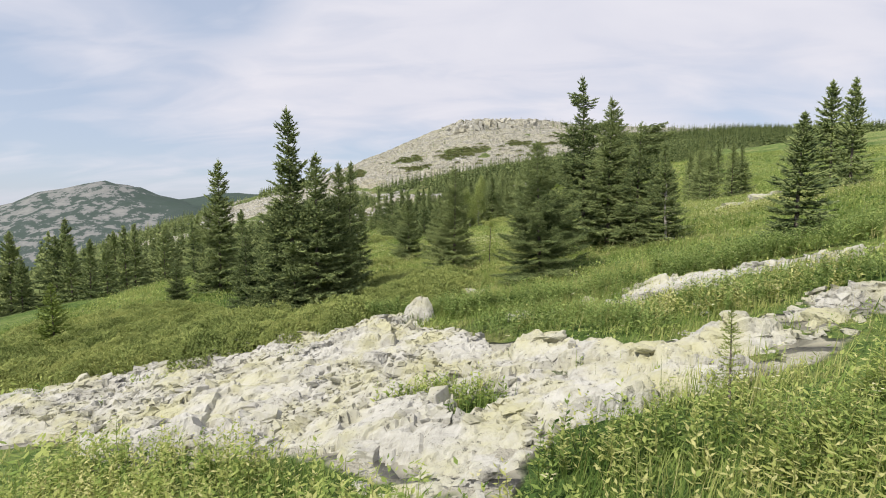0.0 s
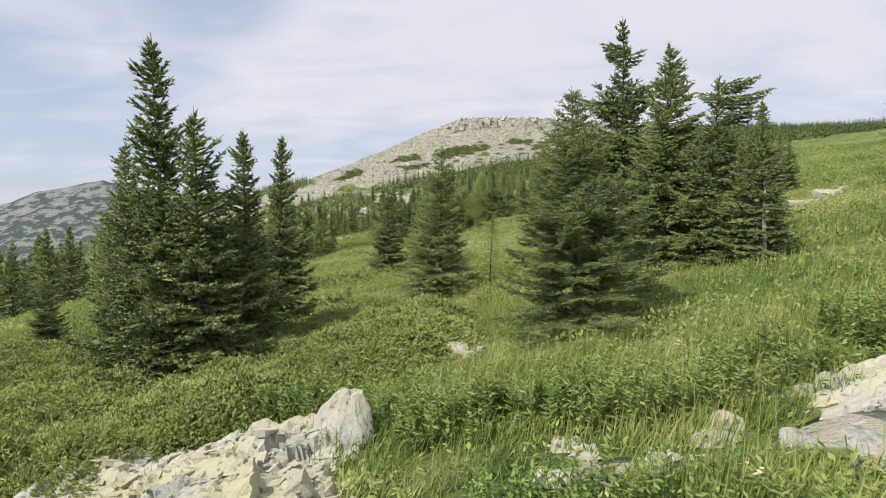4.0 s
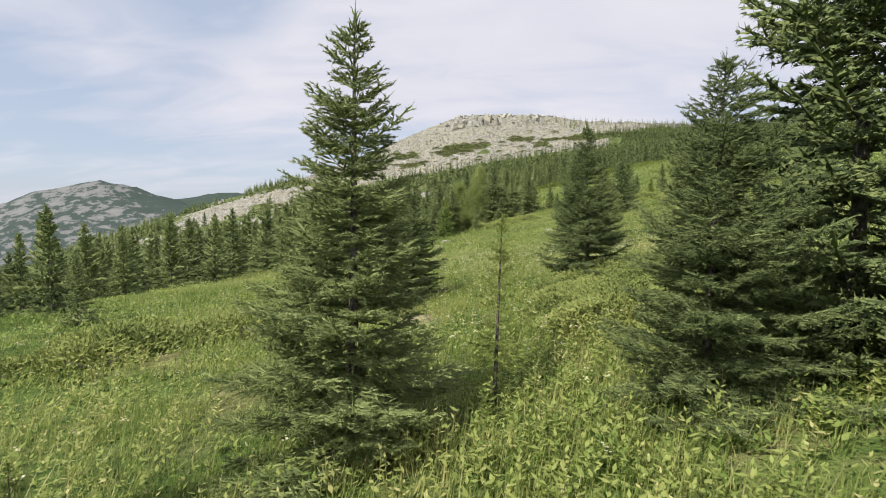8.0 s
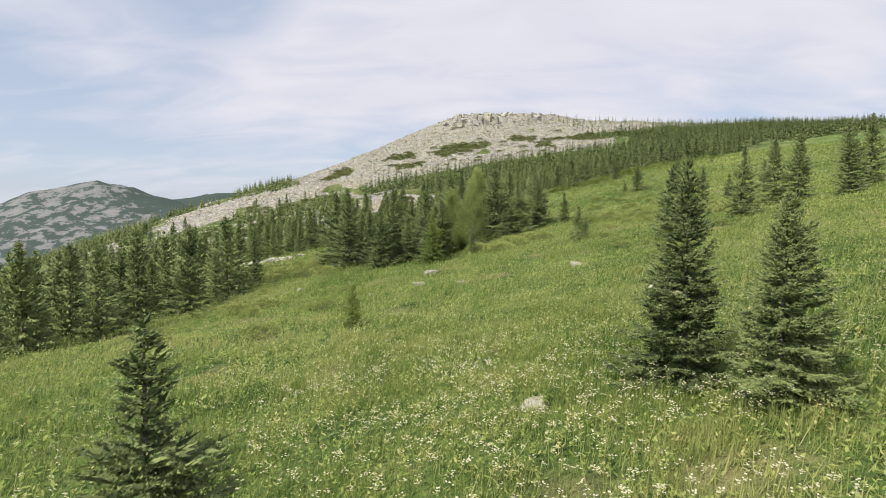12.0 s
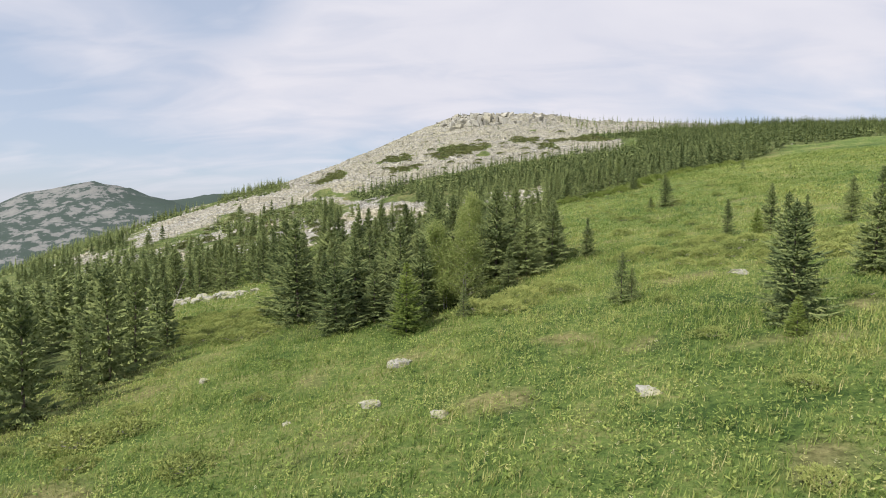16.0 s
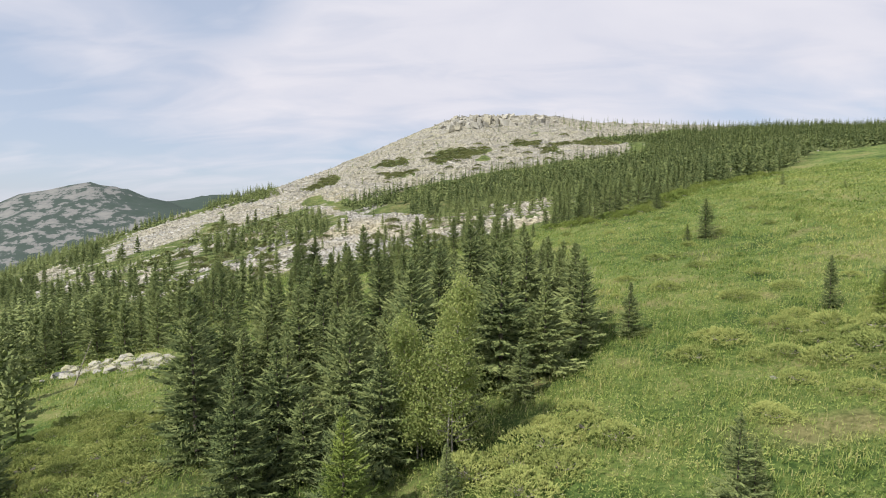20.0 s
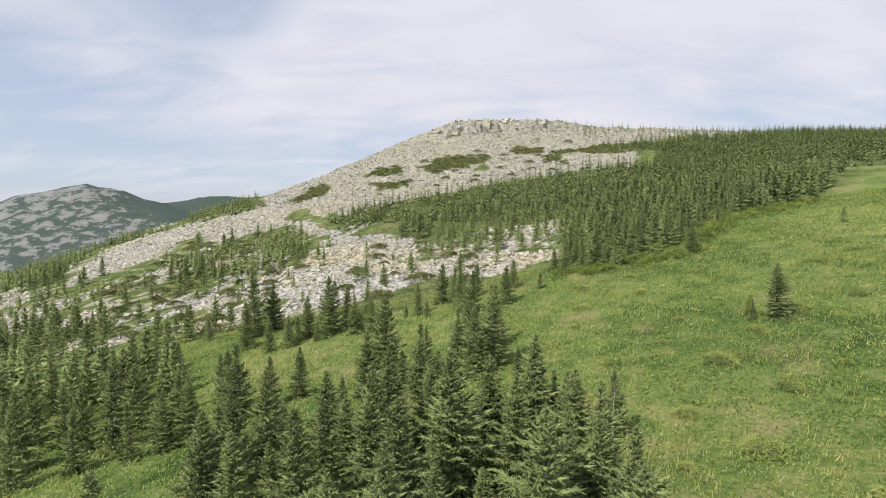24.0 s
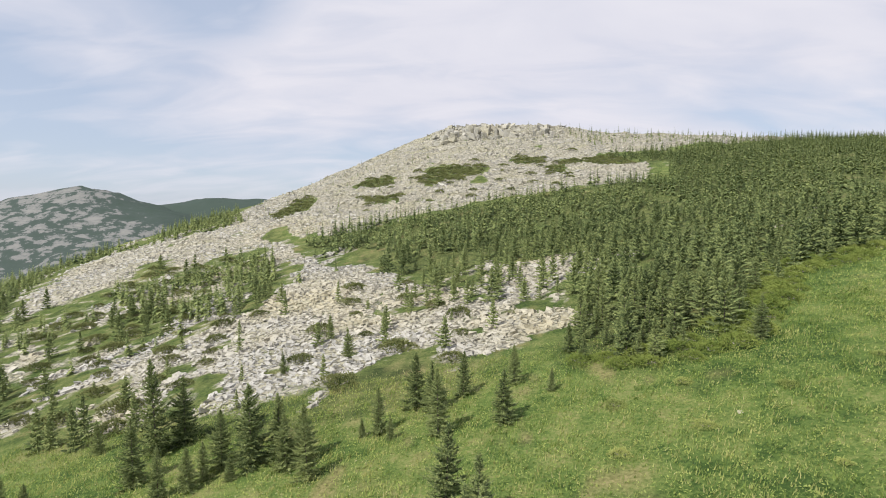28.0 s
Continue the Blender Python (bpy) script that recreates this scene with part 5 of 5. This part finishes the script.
shrubs(scattered([(24, 92), (30, 98), (36, 98), (34, 90)], 1.9, 104) + scattered([(6, 92), (12, 97), (13, 93), (8, 90)], 1.7, 105) + scattered([(-19.5, 101), (-19.4, 108.5), (-12, 106), (-8.7, 97.2), (-11, 95)], 1.7, 106) + scattered([(26.7, 106.3), (31, 103.3), (23.6, 93.5), (20.8, 95.3)], 1.9, 114)
       + scattered([(-9.5, 36), (-8.5, 39.8), (-3.6, 39), (-6.5, 36.5)], 1.3, 113) + [(-11, 78), (-9.5, 79), (28, 131), (24, 118), (27, 112), (31, 113), (19, 101), (21.5, 103)], SHRUBS_FAR, 0.8, 1.25, "low brownish-green juniper patch on the slope", "slope shrubs", 4)
shrubs(scattered([(12, 66), (24, 70), (42, 118), (52, 160), (24, 165), (16, 125), (18, 98)], 6.2, 111) + scattered([(-16, 66), (-3, 64), (-2, 88), (-14, 92)], 5.0, 112), SHRUBS_FAR, 0.45, 0.95, "small olive shrub cushion in meadow grass", "slope shrubs", 7)
shrubs(scattered([(-10, 176), (10, 176), (16, 200), (5, 235), (-12, 230)], 9.0, 107) + scattered([(-70, 195), (-25, 175), (-25, 225), (-60, 240)], 6.5, 108) + scattered([(-85, 240), (-50, 240), (-45, 285), (-85, 300)], 6.5, 110),
       STONE_SHRUBS, 1.1, 2.2, "green shrub cushion growing between boulders", "shrubs of the stone field", 5)
shrubs(scattered([(24, 172), (31, 165), (41, 168), (60, 188), (80, 197), (76, 201), (56, 193), (40, 174), (31, 171)], 2.4, 115), FRINGE_SHRUBS, 1.0, 1.9, "fresh green shrub along the edge of the wood", "shrubs of the wood edge", 8)
shrubs([q for p in SCRUB for q in scattered(p, 3.6, 109)] + scattered([(-30, 330), (60, 330), (80, 420), (0, 420)], 14.0, 109), SCRUB_BUSHES, 1.3, 2.3, "dark green shrub patch on the stony mountainside", "shrubs of the mountainside", 6)


# ---- birches ----
def birch(seed, height, label):
    rng = np.random.RandomState(seed)
    root = tagged(new("birch_tree"), label, "tree", "birches")
    A, D, L, R, tips = [], [], [], [], []
    for k in range(3):
        lean = rng.uniform(-0.16, 0.16, 2) + 0.09 * np.array([math.cos(2.1 * k), math.sin(2.1 * k)])
        h = height * rng.uniform(0.82, 1.0)
        pts = [np.array([0.12 * math.cos(2.1 * k) + lean[0] * z * z / h, 0.12 * math.sin(2.1 * k) + lean[1] * z * z / h, z]) for z in np.linspace(-0.2, h, 9)]
        v, f = tube(pts, [0.045 * (1 - 0.92 * i / 8) for i in range(9)], 6)
        part("trunk", build_mesh("trunk", v, f, BIRCH_BARK, True), root, "white birch stem")
        for j in range(48):
            u = rng.uniform(0.13, 0.98)
            i = min(int(u * 8), 7)
            base = pts[i] + (pts[i + 1] - pts[i]) * (u * 8 - i)
            q = rng.uniform(0, 6.283)
            way = unit(np.array([math.cos(q), math.sin(q), rng.uniform(0.35, 0.9)]))
            ln = height * 0.24 * (1.05 - u) * rng.uniform(0.7, 1.25) + 0.25
            A.append(base), D.append(way), L.append(ln), R.append(0.016)
            for s in np.linspace(0.3, 1.0, 7):
                tips.append(base + way * ln * s + rng.normal(0, 0.05, 3))
    v, f = spindles(np.array(A), np.array(D), np.array(L), np.array(R), 0.2)
    part("limbs", build_mesh("limbs", v, f, DEADWOOD), root, "thin grey limbs")
    tips = np.repeat(np.array(tips), 20, 0)
    n = len(tips)
    a = tips + rng.normal(0, 0.15, (n, 3)) * (1, 1, 1.6) - np.array([0, 0, 0.18])
    w = unit(rng.normal(size=(n, 3)) - np.array([0, 0, 0.6]))
    v, f = kites(a, w, unit(np.cross(w, rng.normal(size=(n, 3)))), rng.uniform(0.07, 0.13, n), rng.uniform(0.05, 0.09, n))
    part("crown", build_mesh("crown", v, f, BIRCH_LEAF), root)
    return root


for seed, x, y, h in ((5, 5.7, 94.0, 8.3), (9, 4.4, 94.8, 6.6)):
    b = birch(seed, h, "slim birch with light green airy leaves")
    b.matrix_basis = pose(x, y, float(land(x, y)[0]) - 0.1)


# ---- dead wood ----
def snag(x, y, h, lean, turn, label):
    root = tagged(new("dead_tree"), label, "tree", "dead trees")
    rng = np.random.RandomState(int(abs(x * 10)))
    v, f = tube([(0.03 * math.sin(k), 0.02 * k, h * k / 8) for k in range(9)], [0.07 * (1 - 0.85 * k / 8) for k in range(9)], 6)
    part("trunk", build_mesh("trunk", v, f, DEADWOOD, True), root)
    for k in range(18):
        z, q = rng.uniform(0.15, 0.97) * h, rng.uniform(0, 6.283)
        v, f = spindles(np.array([[0, 0.16 * z / h, z]]), np.array([[math.cos(q), math.sin(q), rng.uniform(-0.4, 0.2)]]), np.array([rng.uniform(0.25, 0.9) * (1.15 - z / h)]), np.array([0.014]), 0.15)
        part("branch", build_mesh("branch", v, f, DEADWOOD), root)
    root.matrix_basis = Matrix.LocRotScale((x, y, float(land(x, y)[0]) - 0.1), Euler((lean, 0, turn)), None)


snag(-26.6, 119.5, 4.6, 0.42, 1.57, "leaning grey dead trunk at the wood's edge")
snag(9.2, 23.9, 2.6, 0.05, 0.3, "pale bare dead stem beside a spruce")
snag(16.6, 119.5, 4.2, 0.05, 0.0, "grey half-dead spruce among green ones")


# ---- herbs, flowers and grass ----
def flight_x(y):
    """How far right the open lane through the meadow lies at that y."""
    return np.interp(y, [0.0, 8.0, 26.0, 40.0, 78.0, 112.0, 170.0], [0.0, 0.7, 2.1, 3.0, 6.0, 9.9, 14.0])


def strewn(n, x0, x1, y0, y1, seed, clump=0.0):
    """n places in a strip that follows the lane, thinner on stone, uneven if clump is set."""
    rng = np.random.RandomState(seed)
    y = rng.uniform(y0, y1, n)
    x = flight_x(y) + rng.uniform(x0, x1, n)
    keep = rng.uniform(0, 1, n) > np.where(y < 40, rockiness(x, y) * 1.9, 0) + 1.3 * bareness(x, y)
    if clump:
        keep &= wave_noise(x, y, 1.3, seed) + 0.6 * wave_noise(x, y, 0.45, seed + 1) > rng.uniform(-1.6, 1.0, n) * clump
    return x[keep], y[keep], rng


def grass_blades(n, x0, x1, y0, y1, seed, low, high, wide):
    x, y, rng = strewn(n, x0, x1, y0, y1, seed, 0.55)
    n = len(x)
    tall = 1 + 0.45 * wave_noise(x, y, 2.6, 61) + 0.25 * wave_noise(x, y, 0.7, 62)
    q = rng.uniform(0, 6.283, n)
    tilt = rng.uniform(0.05, 0.95, n)
    way = unit(np.stack([np.cos(q) * tilt + 0.16, np.sin(q) * tilt, np.ones(n)], 1))
    side = np.stack([-np.sin(q), np.cos(q), 0 * q], 1)
    a = np.stack([x, y, land(x, y) - 0.03], 1)
    return blades(a, way, side, rng.uniform(low, high, n) * tall, wide * rng.uniform(0.6, 1.4, n))


def stuff(name, v, f, mat, label, category):
    return tagged(new(name, build_mesh(name, v, f, mat)), label, category, kind="stuff")


v, f = joined([grass_blades(330000, -6, 6, 0.5, 62, 201, 0.16, 0.42, 0.019), grass_blades(110000, -26, -6, 6, 62, 202, 0.2, 0.45, 0.036), grass_blades(85000, 6, 22, 6, 62, 203, 0.2, 0.45, 0.034),
               grass_blades(200000, -32, 26, 62, 112, 204, 0.14, 0.36, 0.045), grass_blades(130000, -55, 45, 112, 178, 205, 0.2, 0.42, 0.1), grass_blades(60000, 22, 50, 20, 112, 206, 0.2, 0.42, 0.08), grass_blades(60000, 38, 90, 100, 205, 207, 0.22, 0.45, 0.14)])
straw = joined([grass_blades(8000, -7, 7, 0.5, 62, 211, 0.4, 0.75, 0.009), grass_blades(7000, -20, 24, 8, 70, 212, 0.35, 0.65, 0.018), grass_blades(16000, -26, 28, 62, 120, 213, 0.3, 0.5, 0.03), grass_blades(14000, -40, 50, 112, 180, 214, 0.3, 0.5, 0.06)])
stuff("dry_grass", *straw, STRAW, "thin straw-coloured stalks above the grass", "grass")
stuff("meadow_grass", v, f, GRASS, "tall green meadow grass with yellowish tips", "grass")


def herb_plants(places, seed, low, high, leaves, size):
    """Upright stems with lance-shaped leaves all the way up."""
    x, y = places
    rng = np.random.RandomState(seed)
    n = len(x)
    z = land(x, y) - 0.02
    h = rng.uniform(low, high, n)
    lean = rng.normal(0, 0.12, (n, 2))
    pieces = [spindles(np.stack([x, y, z], 1), np.stack([lean[:, 0], lean[:, 1], np.ones(n)], 1), h, np.full(n, 0.006), 0.3)]
    for k in range(leaves):
        u = 0.15 + 0.85 * (k + rng.uniform(0, 1, n)) / leaves
        q = k * 2.4 + rng.uniform(-0.5, 0.5, n)
        a = np.stack([x + lean[:, 0] * h * u, y + lean[:, 1] * h * u, z + h * u], 1)
        w = unit(np.stack([np.cos(q), np.sin(q), rng.uniform(-0.1, 0.9, n)], 1))
        s = np.stack([-np.sin(q), np.cos(q), rng.uniform(-0.3, 0.3, n)], 1)
        ln = size * rng.uniform(0.6, 1.3, n) * (1.15 - 0.6 * u)
        pieces.append(kites(a, w, s, ln, ln * 0.38))
    return joined(pieces)


def leaf_cover(n, x0, x1, y0, y1, seed, size, high):
    """Broad leaves of low herbs between the grass, in drifts."""
    x, y, rng = strewn(n, x0, x1, y0, y1, seed, 0.75)
    n = len(x)
    hump = np.clip(0.5 + 0.5 * wave_noise(x, y, 3.2, 73) + 0.5 * wave_noise(x, y, 1.2, 71) + 0.3 * wave_noise(x, y, 0.5, 72), 0.1, 1.5)
    q = rng.uniform(0, 6.283, n)
    w = unit(np.stack([np.cos(q), np.sin(q), rng.uniform(-0.2, 1.0, n)], 1))
    s = unit(np.stack([-np.sin(q), np.cos(q), rng.uniform(-0.4, 0.4, n)], 1))
    a = np.stack([x, y, land(x, y) + high * hump * rng.uniform(0.25, 1.0, n)], 1)
    ln = size * rng.uniform(0.6, 1.5, n)
    return kites(a, w, s, ln, ln * rng.uniform(0.3, 0.55, n))


v, f = joined([leaf_cover(130000, -7, 7, 0.5, 62, 221, 0.085, 0.42), leaf_cover(40000, -26, -7, 8, 62, 222, 0.16, 0.34), leaf_cover(40000, 7, 24, 8, 62, 223, 0.16, 0.34),
               leaf_cover(190000, -30, 28, 62, 118, 224, 0.11, 0.62), leaf_cover(70000, 24, 52, 18, 112, 226, 0.18, 0.6), leaf_cover(45000, 38, 90, 100, 205, 227, 0.3, 0.8), leaf_cover(120000, -50, 45, 118, 178, 225, 0.17, 0.75)])
stuff("low_herbs", v, f, HERB, "low broad-leaved herbs mixed into the meadow", "herbs")


def herb_places(n, poly, seed):
    rng = np.random.RandomState(seed)
    p = np.array(poly)
    c = rng.uniform(p.min(0), p.max(0), (n, 2))
    x, y = c[:, 0], c[:, 1]
    keep = inside(x, y, poly) & (rockiness(x, y) * 1.6 + 1.6 * bareness(x, y) < rng.uniform(0, 1, n)) & (wave_noise(x, y, 1.1, seed) > -0.45)
    return x[keep], y[keep]


v, f = joined([herb_plants(herb_places(5200, [(-7, 0.8), (-6, 9.5), (-3.2, 8.2), (0, 4.8), (1.5, 6.6), (4, 6.2), (6.4, 7.2), (9, 8.6), (12, 12), (12, 0.8)], 301), 302, 0.35, 0.8, 17, 0.13),
               herb_plants(herb_places(260, ISLAND, 315), 316, 0.25, 0.5, 12, 0.14),
               herb_plants(herb_places(1300, [(1.5, 26), (4.5, 25), (9, 31), (8, 36), (3.5, 36)], 307), 308, 0.3, 0.6, 12, 0.15),
               herb_plants(strewn(2600, -12, 12, 28, 62, 309)[:2], 310, 0.3, 0.55, 9, 0.13),
               herb_plants(strewn(1500, -14, 20, 62, 110, 311)[:2], 312, 0.3, 0.6, 7, 0.2)])
pale = joined([herb_plants(herb_places(3600, [(-7, 0.8), (-6, 9.5), (-3.2, 8.2), (0, 4.8), (1.5, 6.6), (4, 6.2), (6.4, 7.2), (9, 8.6), (12, 12), (12, 0.8)], 321), 322, 0.45, 0.9, 16, 0.11),
               herb_plants(herb_places(500, [(1.0, 12.6), (3.6, 11.4), (8, 10.6), (9, 13), (4, 13.2)], 323), 324, 0.3, 0.6, 12, 0.14), herb_plants(strewn(2600, -9, 12, 24, 62, 325)[:2], 326, 0.35, 0.65, 9, 0.12), herb_plants(herb_places(2600, [(8.4, 40.5), (9.5, 46), (15, 52), (20, 50), (17, 42), (12, 39.5)], 329), 330, 0.4, 0.7, 9, 0.13),
               herb_plants(herb_places(900, [(15, 29), (15, 36), (22, 38), (24, 31)], 331), 332, 0.4, 0.7, 9, 0.15), herb_plants(strewn(6500, -24, 26, 62, 118, 333, 0.5)[:2], 334, 0.3, 0.6, 8, 0.12), herb_plants(strewn(4200, -40, 45, 112, 178, 335, 0.5)[:2], 336, 0.3, 0.6, 7, 0.15)])
BELT = [(-2.4, 17.4), (-2.4, 18.6), (-1.2, 18.2), (-0.2, 17.2), (1.2, 16.5), (2.6, 16.4), (4.0, 16.3), (6.1, 17.0), (9.7, 17.2), (15, 17.2), (15, 15.6), (8, 15.3), (6.4, 15.0), (5.5, 15.5), (4.5, 14.9), (1.5, 15.2), (0.3, 15.1), (-0.6, 17.0)]
LEDGE_HERBS = [(0.7, 12.4), (0.8, 13.7), (1.6, 14.0), (3.3, 13.3), (5.1, 13.0), (9, 13.2), (9, 11.2), (5.5, 11.0), (4.0, 10.4), (1.6, 12.0)]
belt = joined([herb_plants(herb_places(3400, BELT, 303), 304, 0.42, 0.78, 24, 0.135), herb_plants(herb_places(900, LEDGE_HERBS, 305), 306, 0.35, 0.62, 20, 0.12),
               herb_plants(herb_places(500, [(-9.5, 15.9), (-9, 17.4), (-4.4, 17.6), (-4.2, 16.8)], 341), 342, 0.4, 0.7, 20, 0.13)])
stuff("willowherb", *belt, WILLOWHERB, "dense dark green willowherb behind the rock ledges", "herbs")
stuff("pale_herbs", *pale, PALE_HERB, "pale yellow-green flowering herbs", "herbs")
v, f = joined([(v, f), herb_plants(herb_places(1400, OUTCROP, 327), 328, 0.15, 0.4, 10, 0.13)])
stuff("leafy_herbs", v, f, HERB, "leafy green herbs and willowherb stems", "herbs")


def umbels(spots, seed):
    """White flower heads: a stalk and a flat cluster of small blossoms."""
    rng = np.random.RandomState(seed)
    xs, ys = [], []
    for x, y, sx, sy, n in spots:
        xs.append(rng.normal(x, 1.4 * sx, n)), ys.append(rng.normal(y, 1.4 * sy, n))
    x, y = np.concatenate(xs), np.concatenate(ys)
    keep = wave_noise(x, y, 1.5, seed) > -0.4
    x, y = x[keep], y[keep]
    n = len(x)
    z = land(x, y)
    h = rng.uniform(0.4, 0.75, n)
    stalk = blades(np.stack([x, y, z], 1), np.tile([[0, 0, 1.0]], (n, 1)), unit(rng.normal(size=(n, 3)) * (1, 1, 0.01)), h, np.full(n, 0.012))
    heads = []
    for k in range(6):
        q = k * 1.047 + rng.uniform(0, 6.28, n)
        r = rng.uniform(0.0, 0.05, n)
        a = np.stack([x + r * np.cos(q), y + r * np.sin(q), z + h + rng.uniform(-0.05, 0.02, n)], 1)
        w = np.stack([np.cos(q), np.sin(q), rng.uniform(-0.1, 0.35, n)], 1)
        heads.append(kites(a, w, np.stack([-np.sin(q), np.cos(q), 0 * q], 1), rng.uniform(0.028, 0.052, n), rng.uniform(0.024, 0.042, n)))
    return stalk, joined(heads)


SPOTS = [(-14.0, 123.0, 5.0, 6.0, 500), (-10.0, 150.0, 8.0, 5.0, 500), (2.9, 52.0, 2.6, 2.2, 1000), (5.0, 48.0, 2.5, 3.0, 700), (12.6, 42.5, 2.6, 2.4, 2600), (9.0, 41.5, 1.0, 1.0, 500), (15.5, 49.0, 4.0, 3.0, 1600), (18.0, 33.0, 2.5, 2.5, 900), (14.5, 27.0, 2.6, 2.6, 500), (-6.5, 44.0, 3.0, 4.5, 500), (2.6, 33.5, 1.0, 2.5, 160), (-15.5, 117.0, 3.0, 5.0, 600),
         (9.0, 62.0, 6.0, 7.0, 300), (12.0, 47.0, 1.6, 1.6, 350), (5.0, 8.0, 3.0, 3.0, 60), (-8.0, 145.0, 6.0, 6.0, 500), (18.0, 88.0, 8.0, 10.0, 250), (4.0, 41.0, 2.0, 2.5, 150), (20.0, 36.0, 3.0, 4.0, 300)]
stalk, heads = umbels(SPOTS, 401)
stuff("flower_stalks", *stalk, HERB, "thin green stalks of white meadow flowers", "flowers")
stuff("white_flowers", *heads, PETAL, "clusters of small white meadow flowers", "flowers")
